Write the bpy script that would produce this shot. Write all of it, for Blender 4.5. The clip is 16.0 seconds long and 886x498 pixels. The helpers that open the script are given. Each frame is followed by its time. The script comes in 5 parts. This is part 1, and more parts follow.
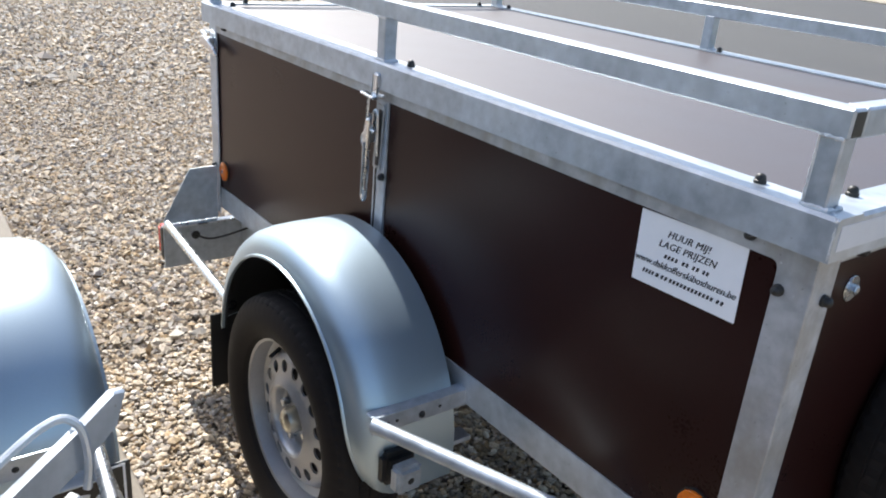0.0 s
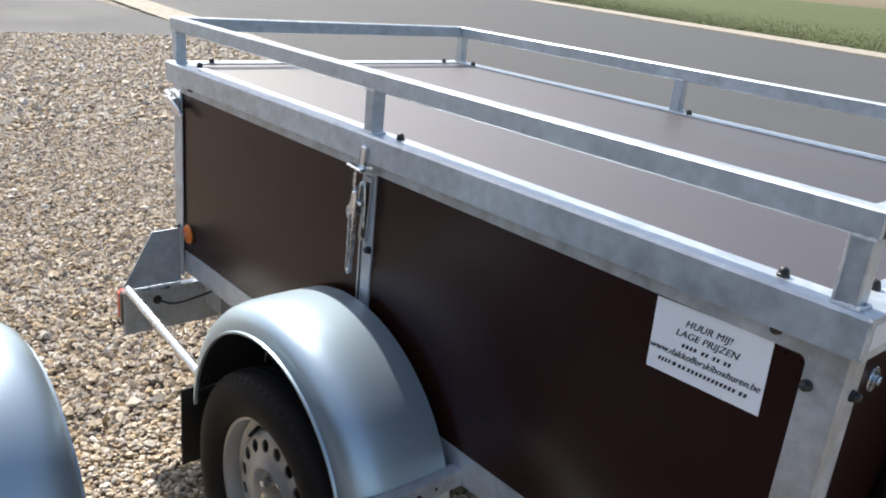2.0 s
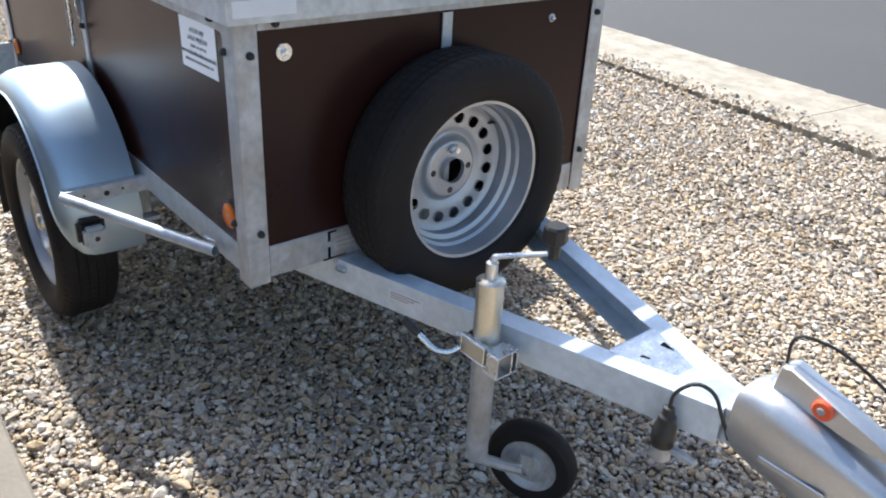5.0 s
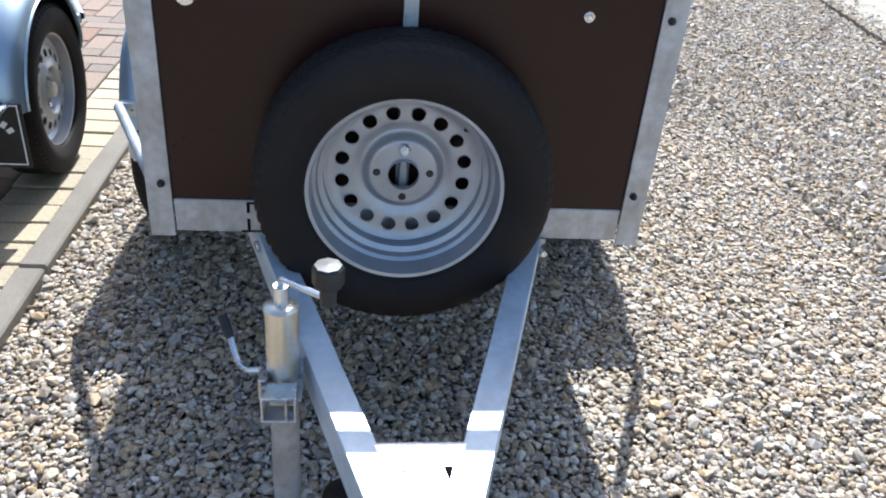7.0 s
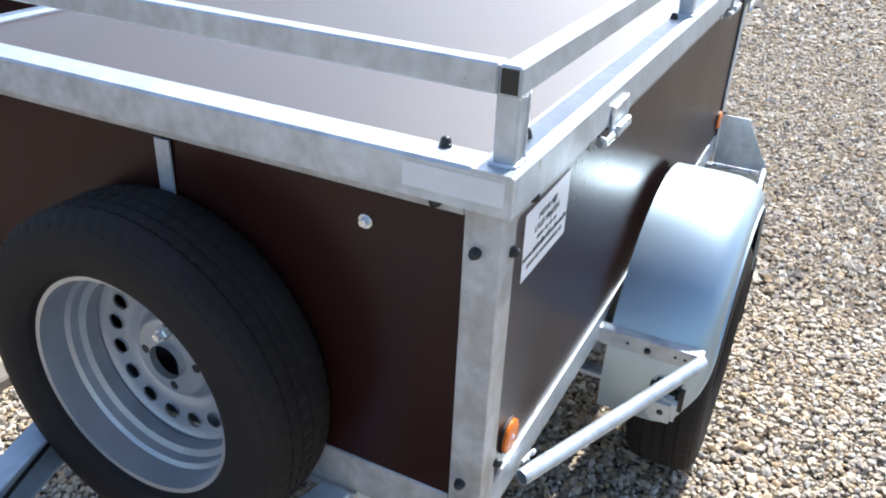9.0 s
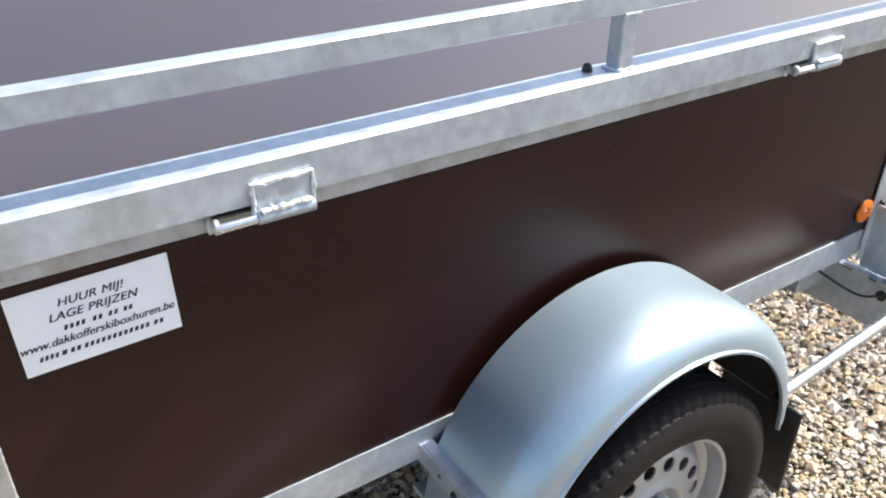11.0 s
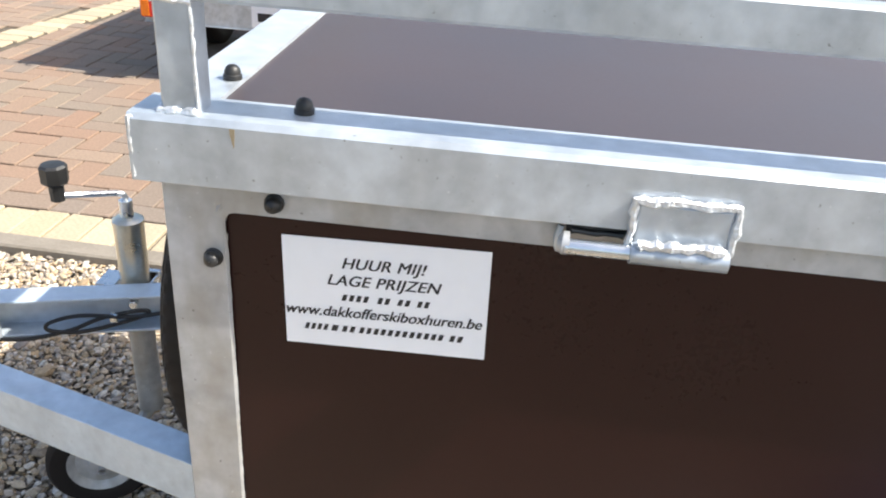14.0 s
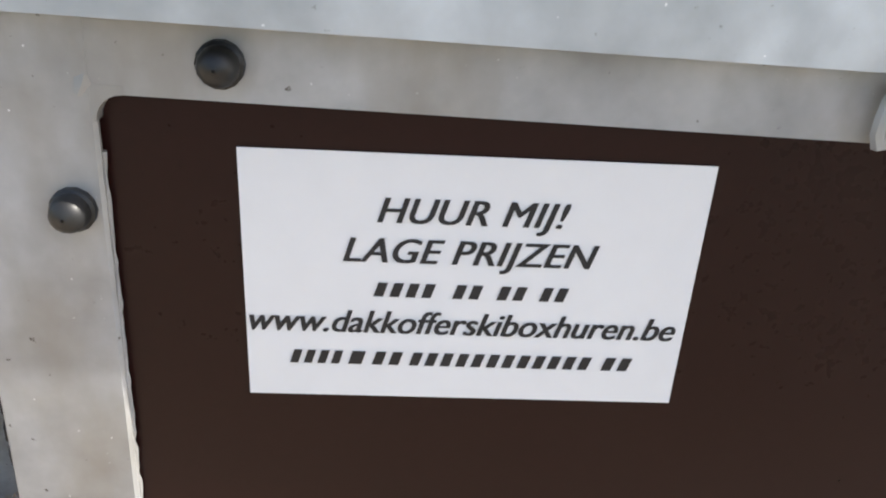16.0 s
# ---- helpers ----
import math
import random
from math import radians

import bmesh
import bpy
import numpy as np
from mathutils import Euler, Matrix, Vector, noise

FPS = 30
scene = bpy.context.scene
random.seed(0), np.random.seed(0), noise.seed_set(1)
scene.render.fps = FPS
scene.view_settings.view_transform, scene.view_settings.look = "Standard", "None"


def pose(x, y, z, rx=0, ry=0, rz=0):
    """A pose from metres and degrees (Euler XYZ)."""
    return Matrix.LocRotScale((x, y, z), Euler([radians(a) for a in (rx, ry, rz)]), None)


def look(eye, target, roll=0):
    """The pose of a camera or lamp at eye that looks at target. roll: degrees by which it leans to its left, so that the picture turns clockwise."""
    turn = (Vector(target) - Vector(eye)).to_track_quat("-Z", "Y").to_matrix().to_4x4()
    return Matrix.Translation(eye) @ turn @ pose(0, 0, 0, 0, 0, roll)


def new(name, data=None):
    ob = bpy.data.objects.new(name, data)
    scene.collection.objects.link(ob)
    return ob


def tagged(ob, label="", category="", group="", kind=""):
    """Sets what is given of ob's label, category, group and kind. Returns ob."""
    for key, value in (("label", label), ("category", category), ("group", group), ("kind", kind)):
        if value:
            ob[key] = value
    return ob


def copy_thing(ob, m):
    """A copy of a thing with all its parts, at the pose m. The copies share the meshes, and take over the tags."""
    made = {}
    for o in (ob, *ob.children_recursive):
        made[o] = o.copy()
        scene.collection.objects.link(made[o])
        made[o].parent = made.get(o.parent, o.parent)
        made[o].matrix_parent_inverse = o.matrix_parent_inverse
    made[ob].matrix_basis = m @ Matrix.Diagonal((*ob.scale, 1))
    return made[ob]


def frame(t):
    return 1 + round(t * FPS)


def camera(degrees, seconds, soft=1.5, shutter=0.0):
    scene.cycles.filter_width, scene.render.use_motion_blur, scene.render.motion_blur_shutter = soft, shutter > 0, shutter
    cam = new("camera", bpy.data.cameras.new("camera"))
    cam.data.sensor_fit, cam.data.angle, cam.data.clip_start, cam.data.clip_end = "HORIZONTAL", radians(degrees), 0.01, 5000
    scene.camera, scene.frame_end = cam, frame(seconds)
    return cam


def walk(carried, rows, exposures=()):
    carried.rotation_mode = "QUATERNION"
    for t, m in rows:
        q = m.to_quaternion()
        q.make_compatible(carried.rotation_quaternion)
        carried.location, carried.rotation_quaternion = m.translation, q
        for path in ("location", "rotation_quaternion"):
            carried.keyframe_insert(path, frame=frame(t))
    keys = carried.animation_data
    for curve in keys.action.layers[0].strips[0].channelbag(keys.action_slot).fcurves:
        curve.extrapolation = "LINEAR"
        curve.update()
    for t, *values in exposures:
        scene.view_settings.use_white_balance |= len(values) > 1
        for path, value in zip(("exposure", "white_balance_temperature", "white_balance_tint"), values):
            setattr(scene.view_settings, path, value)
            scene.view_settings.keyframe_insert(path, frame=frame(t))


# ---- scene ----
cam = camera(57.4, 16.0, soft=2.0)
PATH = [
    (0, (0.392, -1.314, 1.268), (-1.066, -0.174, 0.511), 5.0),
    (0.5, (0.304, -1.383, 1.29), (-1.155, -0.216, 0.577), 5.7),
    (1, (0.255, -1.404, 1.309), (-1.204, -0.212, 0.638), 5.9),
    (1.5, (0.22, -1.392, 1.322), (-1.209, -0.157, 0.665), 5.7),
    (2, (0.282, -1.36, 1.317), (-1.107, -0.085, 0.651), 5.8),
    (2.5, (0.398, -1.344, 1.305), (-0.938, -0.026, 0.616), 6.4),
    (3, (0.581, -1.262, 1.291), (-0.738, 0.05, 0.558), 5.9),
    (3.5, (0.755, -1.225, 1.284), (-0.536, 0.098, 0.521), 6.0),
    (4, (0.978, -1.261, 1.26), (-0.265, 0.097, 0.478), 5.3),
    (4.5, (1.159, -1.234, 1.266), (-0.099, 0.075, 0.427), 5.5),
    (4.7, (1.252, -1.195, 1.274), (-0.038, 0.06, 0.403), 4.6),
    (6.8, (1.451, -0.208, 1.279), (-0.225, 0.11, 0.234), 4.2),
    (7, (1.412, -0.105, 1.271), (-0.289, 0.124, 0.243), 5.1),
    (7.5, (1.315, 0.105, 1.271), (-0.434, 0.131, 0.302), 5.7),
    (8, (1.186, 0.409, 1.299), (-0.566, 0.124, 0.377), 4.2),
    (8.5, (0.98, 0.632, 1.312), (-0.709, 0.083, 0.393), 2.8),
    (9, (0.74, 0.781, 1.348), (-0.837, 0.011, 0.389), 2.6),
    (9.5, (0.553, 0.989, 1.374), (-0.881, -0.017, 0.409), 0.6),
    (10, (0.332, 1.122, 1.368), (-0.936, -0.065, 0.377), -1.7),
    (10.2, (0.242, 1.136, 1.364), (-0.959, -0.099, 0.347), -1.1),
    (12.3, (-0.416, 1.447, 1.383), (-0.728, -0.268, 0.402), 0.7),
    (12.5, (-0.43, 1.414, 1.385), (-0.573, -0.318, 0.394), 0.2),
    (13, (-0.414, 1.299, 1.374), (-0.18, -0.403, 0.351), -0.2),
    (13.5, (-0.343, 1.175, 1.312), (-0.088, -0.539, 0.314), 1.3),
    (14, (-0.252, 1.022, 1.204), (-0.122, -0.745, 0.277), 4.1),
    (14.5, (-0.202, 0.913, 1.11), (-0.16, -0.905, 0.276), 3.9),
    (15, (-0.169, 0.815, 1.056), (-0.241, -1.01, 0.24), 4.9),
    (15.5, (-0.156, 0.759, 1.019), (-0.239, -1.082, 0.243), 4.7),
    (16, (-0.141, 0.741, 1.009), (-0.268, -1.062, 0.153), 4.8),
]
# the film's own exposure (stops) and white balance (kelvin, tint)
METER = [(0, 1.17, 6550, 10), (1, 1.00, 6700, 10), (2.5, 0.96, 6720, 10), (3.5, 1.13, 6650, 10), (4.5, 1.24, 6500, 10), (7, 1.17, 5900, 9), (9, 1.26, 6130, 9),
         (10.2, 1.22, 6470, 10), (12.5, 1.33, 6850, 10), (14.5, 1.34, 6950, 10), (16, 1.36, 7000, 11)]
walk(cam, [(t, look(e, g, r)) for t, e, g, r in PATH], METER)

# ---------------------------------------------------------------- light
SUN = Vector((-0.888, 0.108, 1.0)).normalized()
sun_data = bpy.data.lights.new("sun", "SUN")
sun_data.energy, sun_data.angle, sun_data.color = 4.2, radians(0.53), (0.972, 0.962, 0.93)
sun = new("sun", sun_data)
sun.matrix_world = look(SUN * 30, (0, 0, 0))
world = bpy.data.worlds.new("sky")
scene.world = world
world.use_nodes = True
sky = world.node_tree.nodes.new("ShaderNodeTexSky")
sky.sky_type, sky.sun_disc = "NISHITA", False
sky.sun_elevation = math.asin(SUN.z)
sky.sun_rotation = math.atan2(SUN.x, SUN.y)
sky.air_density, sky.dust_density = 1.0, 2.0
back = world.node_tree.nodes["Background"]
back.inputs["Strength"].default_value = 0.115
world.node_tree.links.new(sky.outputs[0], back.inputs["Color"])


# ---------------------------------------------------------------- materials
def graph(name):
    m = bpy.data.materials.new(name)
    m.use_nodes = True
    return m, m.node_tree.nodes, m.node_tree.links, m.node_tree.nodes["Principled BSDF"]


def ramp(nodes, stops):
    r = nodes.new("ShaderNodeValToRGB")
    while len(r.color_ramp.elements) < len(stops):
        r.color_ramp.elements.new(0.5)
    for e, (p, c) in zip(r.color_ramp.elements, stops):
        e.position, e.color = p, (*c, 1) if len(c) == 3 else c
    return r


def noise_node(nodes, links, scale, detail=4, coord="Object", stretch=None):
    tc = nodes.new("ShaderNodeTexCoord")
    n = nodes.new("ShaderNodeTexNoise")
    n.inputs["Scale"].default_value, n.inputs["Detail"].default_value = scale, detail
    if stretch:
        mp = nodes.new("ShaderNodeMapping")
        mp.inputs["Scale"].default_value = stretch
        links.new(tc.outputs[coord], mp.inputs["Vector"])
        links.new(mp.outputs[0], n.inputs["Vector"])
    else:
        links.new(tc.outputs[coord], n.inputs["Vector"])
    return n


def surface(name, dark, light, scale=6, rough=(0.4, 0.55), metal=0.0, fine=90, bump=0.05, dist=0.002, spec=0.5, stretch=None, lo=0.3, hi=0.7):
    """Two-scale material: broad stains between two tones, a fine grain in colour, gloss and relief."""
    m, nodes, links, b = graph(name)
    big = noise_node(nodes, links, scale, 5, stretch=stretch)
    small = noise_node(nodes, links, fine, 3)
    mix = nodes.new("ShaderNodeMix")
    mix.inputs["Factor"].default_value = 0.32
    links.new(big.outputs["Fac"], mix.inputs["A"])
    links.new(small.outputs["Fac"], mix.inputs["B"])
    col = ramp(nodes, [(lo, dark), (hi, light)])
    links.new(mix.outputs["Result"], col.inputs[0])
    links.new(col.outputs[0], b.inputs["Base Color"])
    rr = nodes.new("ShaderNodeMapRange")
    rr.inputs["From Min"].default_value, rr.inputs["From Max"].default_value = 0.3, 0.7
    rr.inputs["To Min"].default_value, rr.inputs["To Max"].default_value = rough
    links.new(mix.outputs["Result"], rr.inputs["Value"])
    links.new(rr.outputs[0], b.inputs["Roughness"])
    b.inputs["Metallic"].default_value, b.inputs["Specular IOR Level"].default_value = metal, spec
    if bump:
        bp = nodes.new("ShaderNodeBump")
        bp.inputs["Strength"].default_value, bp.inputs["Distance"].default_value = bump, dist
        links.new(small.outputs["Fac"], bp.inputs["Height"])
        links.new(bp.outputs[0], b.inputs["Normal"])
    return m


def galvanised(name, dark, light, rough, metal, stain=(0.30, 0.26, 0.20), amount=0.25, patch=14, specks=0.55):
    """Hot-dip zinc: cloudy mottling, drips, brown tarnish, dark pits and small bright grains."""
    m, nodes, links, b = graph(name)
    cloud = noise_node(nodes, links, 11, 6)
    cloud.inputs["Distortion"].default_value = 1.2
    mottle = noise_node(nodes, links, 60, 8)
    drip = noise_node(nodes, links, patch, 6, stretch=(1, 1, 0.45))
    pits = noise_node(nodes, links, 230, 3)
    grain = noise_node(nodes, links, 420, 1)
    mix = nodes.new("ShaderNodeMix")
    mix.inputs["Factor"].default_value = 0.45
    links.new(cloud.outputs["Fac"], mix.inputs["A"])
    links.new(mottle.outputs["Fac"], mix.inputs["B"])
    col = ramp(nodes, [(0.33, dark), (0.66, light)])
    links.new(mix.outputs["Result"], col.inputs[0])

    def lay(below, fac, colour):
        over = nodes.new("ShaderNodeMix")
        over.data_type = "RGBA"
        links.new(fac, over.inputs["Factor"])
        links.new(below, over.inputs["A"])
        over.inputs["B"].default_value = (*colour, 1)
        return over.outputs["Result"]
    tarnish = ramp(nodes, [(0.47, (0, 0, 0)), (0.64, (amount,) * 3)])
    links.new(drip.outputs["Fac"], tarnish.inputs[0])
    spot = ramp(nodes, [(0.70, (0, 0, 0)), (0.76, (specks,) * 3)])
    links.new(pits.outputs["Fac"], spot.inputs[0])
    spark = ramp(nodes, [(0.785, (0, 0, 0)), (0.83, (0.7,) * 3)])
    links.new(grain.outputs["Fac"], spark.inputs[0])
    c = lay(col.outputs[0], tarnish.outputs[0], stain)
    c = lay(c, spot.outputs[0], (0.10, 0.085, 0.07))
    c = lay(c, spark.outputs[0], (0.92, 0.93, 0.95))
    links.new(c, b.inputs["Base Color"])
    rr = nodes.new("ShaderNodeMapRange")
    rr.inputs["From Min"].default_value, rr.inputs["From Max"].default_value = 0.3, 0.7
    rr.inputs["To Min"].default_value, rr.inputs["To Max"].default_value = rough
    links.new(mix.outputs["Result"], rr.inputs["Value"])
    links.new(rr.outputs[0], b.inputs["Roughness"])
    b.inputs["Metallic"].default_value = metal
    bp = nodes.new("ShaderNodeBump")
    bp.inputs["Strength"].default_value, bp.inputs["Distance"].default_value = 0.22, 0.0016
    links.new(mix.outputs["Result"], bp.inputs["Height"])
    links.new(bp.outputs[0], b.inputs["Normal"])
    return m


ZINC = galvanised("zinc", (0.355, 0.395, 0.435), (0.560, 0.612, 0.665), (0.29, 0.47), 0.50, (0.40, 0.39, 0.36), 0.15)
ZINC_BEAM = galvanised("zinc_beam", (0.46, 0.535, 0.605), (0.64, 0.725, 0.800), (0.34, 0.50), 0.38, (0.44, 0.43, 0.40), 0.12)
ZINC_DULL = galvanised("zinc_dull", (0.315, 0.325, 0.335), (0.545, 0.555, 0.565), (0.40, 0.64), 0.4, (0.295, 0.262, 0.205), 0.50, 24, 0.95)
ZINC_BRIGHT = galvanised("zinc_bright", (0.55, 0.585, 0.61), (0.78, 0.80, 0.82), (0.20, 0.36), 0.95, amount=0.1, specks=0.2)
WELD = surface("weld_bead", (0.52, 0.54, 0.56), (0.78, 0.80, 0.82), 60, (0.28, 0.42), 0.6, 300, 0.5, 0.004)
PLY = surface("brown_film_plywood", (0.0176, 0.0054, 0.0045), (0.0246, 0.0074, 0.0061), 4, (0.26, 0.34), 0, 240, 0, 0, 0.24)
PLY_LID = surface("brown_lid_film", (0.021, 0.0096, 0.0088), (0.031, 0.0138, 0.0125), 5, (0.47, 0.54), 0, 240, 0, 0, 0.9)
lid_film = PLY_LID.node_tree.nodes["Principled BSDF"]
lid_film.inputs["Coat Weight"].default_value, lid_film.inputs["Coat Roughness"].default_value, lid_film.inputs["Coat IOR"].default_value = 0.42, 0.48, 1.6
SILVER = surface("silver_lacquer", (0.372, 0.460, 0.522), (0.420, 0.513, 0.578), 4, (0.34, 0.42), 0.70, 400, 0.006, 0.0002)
RIM_PAINT = surface("silver_wheel_paint", (0.385, 0.40, 0.425), (0.50, 0.515, 0.54), 14, (0.34, 0.48), 0.72, 200, 0.04, 0.001)
RUBBER = surface("tyre_rubber", (0.0120, 0.0098, 0.0092), (0.0225, 0.0188, 0.0176), 12, (0.60, 0.78), 0, 160, 0.15, 0.001, 0.20)
BLACK = surface("black_plastic", (0.010, 0.010, 0.010), (0.020, 0.020, 0.020), 30, (0.38, 0.5), 0, 200, 0.1, 0.001)
AMBER = surface("amber_reflector", (0.62, 0.125, 0.008), (0.76, 0.19, 0.012), 80, (0.12, 0.22), 0, 500, 0.4, 0.002)
RED = surface("red_lens", (0.45, 0.015, 0.012), (0.60, 0.03, 0.02), 60, (0.12, 0.22), 0, 500, 0.3, 0.002)
RED_PLASTIC = surface("orange_red_plastic", (0.62, 0.07, 0.02), (0.75, 0.12, 0.04), 40, (0.4, 0.5))
PAPER = surface("white_vinyl", (0.82, 0.825, 0.84), (0.87, 0.875, 0.89), 5, (0.35, 0.45), 0, 80, 0.02, 0.0005)
PAPER_GREY = surface("pale_foil", (0.58, 0.62, 0.68), (0.66, 0.69, 0.74), 20, (0.35, 0.5), 0.2, 90)
DARK_GAP = surface("dark_gap", (0.006, 0.006, 0.006), (0.011, 0.010, 0.010), 30, (0.9, 1.0), 0, 200, 0, 0, 0.0)
INK = surface("black_ink", (0.012, 0.012, 0.014), (0.022, 0.022, 0.025), 60, (0.45, 0.6), 0, 300, 0)
GREY_PRINT = surface("grey_print", (0.22, 0.22, 0.22), (0.33, 0.33, 0.33), 60, (0.5, 0.6), 0, 300, 0)
STEEL_SHELL = surface("zinc_plated_shell", (0.50, 0.51, 0.52), (0.62, 0.63, 0.64), 10, (0.30, 0.42), 0.9, 150, 0.04)
YELLOW_ZINC = surface("yellow_chromate_zinc", (0.52, 0.50, 0.42), (0.68, 0.66, 0.58), 18, (0.25, 0.4), 0.9, 150, 0.05)
CONCRETE = surface("pale_concrete", (0.18, 0.155, 0.115), (0.41, 0.366, 0.295), 7, (0.8, 0.95), 0, 45, 0.6, 0.008)
KERB = surface("edging_concrete", (0.150, 0.128, 0.102), (0.235, 0.208, 0.172), 7, (0.8, 0.95), 0, 90, 0.4, 0.003)
ASPHALT = surface("asphalt", (0.034, 0.034, 0.0345), (0.061, 0.060, 0.059), 0.7, (0.75, 0.9), 0, 130, 0.5, 0.006)
MORTAR = surface("joint_sand", (0.060, 0.048, 0.036), (0.115, 0.094, 0.070), 12, (0.9, 1.0), 0, 150, 0.5, 0.004)


def island_colours(name, stops, rough=(0.55, 0.85), source="island", fine=160, bump=0.25, blend=0.35):
    """A tone of its own for every piece, with grain."""
    m, nodes, links, b = graph(name)
    if source == "island":
        g = nodes.new("ShaderNodeNewGeometry")
        rnd = g.outputs["Random Per Island"]
    else:
        g = nodes.new("ShaderNodeObjectInfo")
        rnd = g.outputs["Random"]
    col = ramp(nodes, stops)
    links.new(rnd, col.inputs[0])
    n = noise_node(nodes, links, fine, 4)
    shade = ramp(nodes, [(0.25, (1 - blend,) * 3), (0.75, (1 + blend * 0.6,) * 3)])
    links.new(n.outputs["Fac"], shade.inputs[0])
    mul = nodes.new("ShaderNodeMix")
    mul.data_type, mul.blend_type = "RGBA", "MULTIPLY"
    mul.inputs["Factor"].default_value = 1
    links.new(col.outputs[0], mul.inputs["A"])
    links.new(shade.outputs[0], mul.inputs["B"])
    links.new(mul.outputs["Result"], b.inputs["Base Color"])
    rr = nodes.new("ShaderNodeMapRange")
    rr.inputs["To Min"].default_value, rr.inputs["To Max"].default_value = rough
    links.new(rnd, rr.inputs["Value"])
    links.new(rr.outputs[0], b.inputs["Roughness"])
    bp = nodes.new("ShaderNodeBump")
    bp.inputs["Strength"].default_value, bp.inputs["Distance"].default_value = bump, 0.002
    links.new(n.outputs["Fac"], bp.inputs["Height"])
    links.new(bp.outputs[0], b.inputs["Normal"])
    return m


PEBBLES = island_colours("river_gravel", [(0, (0.376, 0.264, 0.144)), (0.14, (0.480, 0.385, 0.264)), (0.3, (0.240, 0.203, 0.176)), (0.42, (0.570, 0.490, 0.380)), (0.56, (0.388, 0.284, 0.175)), (0.68, (0.630, 0.580, 0.500)), (0.8, (0.172, 0.150, 0.134)), (0.9, (0.458, 0.324, 0.180)), (1, (0.680, 0.640, 0.588))])
RED_STOPS = [(0, (0.231, 0.145, 0.099)), (0.2, (0.229, 0.162, 0.116)), (0.36, (0.189, 0.146, 0.114)), (0.5, (0.245, 0.174, 0.125)), (0.66, (0.183, 0.146, 0.118)), (0.82, (0.211, 0.164, 0.121)), (1, (0.239, 0.148, 0.102))]
RED_BRICK = island_colours("red_paver", RED_STOPS, (0.75, 0.92), "object", 90, 0.35, 0.22)
RED_BRICK_FAR = island_colours("red_paver_far", RED_STOPS, (0.75, 0.92), "island", 90, 0.35, 0.22)
YELLOW_BRICK = island_colours("yellow_paver", [(0.0, (0.365, 0.298, 0.198)), (0.5, (0.430, 0.358, 0.243)), (1.0, (0.350, 0.292, 0.205))], (0.75, 0.92), "object", 90, 0.35, 0.22)
GRASS_BLADES = island_colours("grass_blade", [(0.0, (0.030, 0.058, 0.006)), (0.5, (0.056, 0.088, 0.009)), (0.8, (0.108, 0.112, 0.018)), (1.0, (0.22, 0.165, 0.05))], (0.6, 0.9))
LAWN = surface("lawn_soil", (0.024, 0.045, 0.005), (0.080, 0.090, 0.013), 0.8, (0.85, 1.0), 0, 14, 0.9, 0.03)
RUST = surface("brown_stain", (0.26, 0.20, 0.12), (0.36, 0.30, 0.20), 60, (0.5, 0.7), 0.2, 300, 0.1, 0.0005)


def gravel_bed():
    """The ground under and beyond the loose stones: stone-sized cells with dark gaps, their shade painted in."""
    m, nodes, links, b = graph("gravel_bed")
    tc = nodes.new("ShaderNodeTexCoord")
    v = nodes.new("ShaderNodeTexVoronoi")
    v.inputs["Scale"].default_value = 58
    links.new(tc.outputs["Object"], v.inputs["Vector"])
    sep = nodes.new("ShaderNodeSeparateColor")
    links.new(v.outputs["Color"], sep.inputs[0])
    col = ramp(nodes, [(0.0, (0.20, 0.16, 0.11)), (0.3, (0.40, 0.33, 0.24)), (0.55, (0.27, 0.235, 0.19)), (0.8, (0.50, 0.44, 0.35)), (1.0, (0.56, 0.52, 0.45))])
    links.new(sep.outputs[0], col.inputs[0])
    # shade between stones put into the colour: darker away from each cell's middle
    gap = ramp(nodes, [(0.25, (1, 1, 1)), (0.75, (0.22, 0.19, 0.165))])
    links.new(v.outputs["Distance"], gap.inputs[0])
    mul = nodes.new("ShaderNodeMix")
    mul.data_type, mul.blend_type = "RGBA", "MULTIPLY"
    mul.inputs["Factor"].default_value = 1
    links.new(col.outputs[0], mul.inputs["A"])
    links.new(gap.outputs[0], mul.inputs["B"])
    links.new(mul.outputs["Result"], b.inputs["Base Color"])
    b.inputs["Roughness"].default_value = 0.9
    inv = nodes.new("ShaderNodeMath")
    inv.operation = "SUBTRACT"
    inv.inputs[0].default_value = 1
    links.new(v.outputs["Distance"], inv.inputs[1])
    bp = nodes.new("ShaderNodeBump")
    bp.inputs["Strength"].default_value, bp.inputs["Distance"].default_value = 0.8, 0.012
    links.new(inv.outputs[0], bp.inputs["Height"])
    links.new(bp.outputs[0], b.inputs["Normal"])
    return m


GRAVEL_BED = gravel_bed()


# ---------------------------------------------------------------- mesh helpers
def mesh_of(name, bm, material, angle=35):
    me = bpy.data.meshes.new(name)
    bmesh.ops.recalc_face_normals(bm, faces=bm.faces)
    bm.to_mesh(me)
    bm.free()
    me.materials.append(material)
    me.shade_smooth()
    me.set_sharp_from_angle(angle=radians(angle))
    return me


def part(name, bm, material, parent, label="", angle=35):
    ob = new(name, mesh_of(name, bm, material, angle))
    ob.parent = parent
    if label:
        ob["label"] = label
    return ob


def thing(name, label, category, at=Matrix(), group="", kind=""):
    ob = new(name)
    ob.empty_display_size = 0.2
    ob.matrix_basis = at
    return tagged(ob, label, category, group, kind)


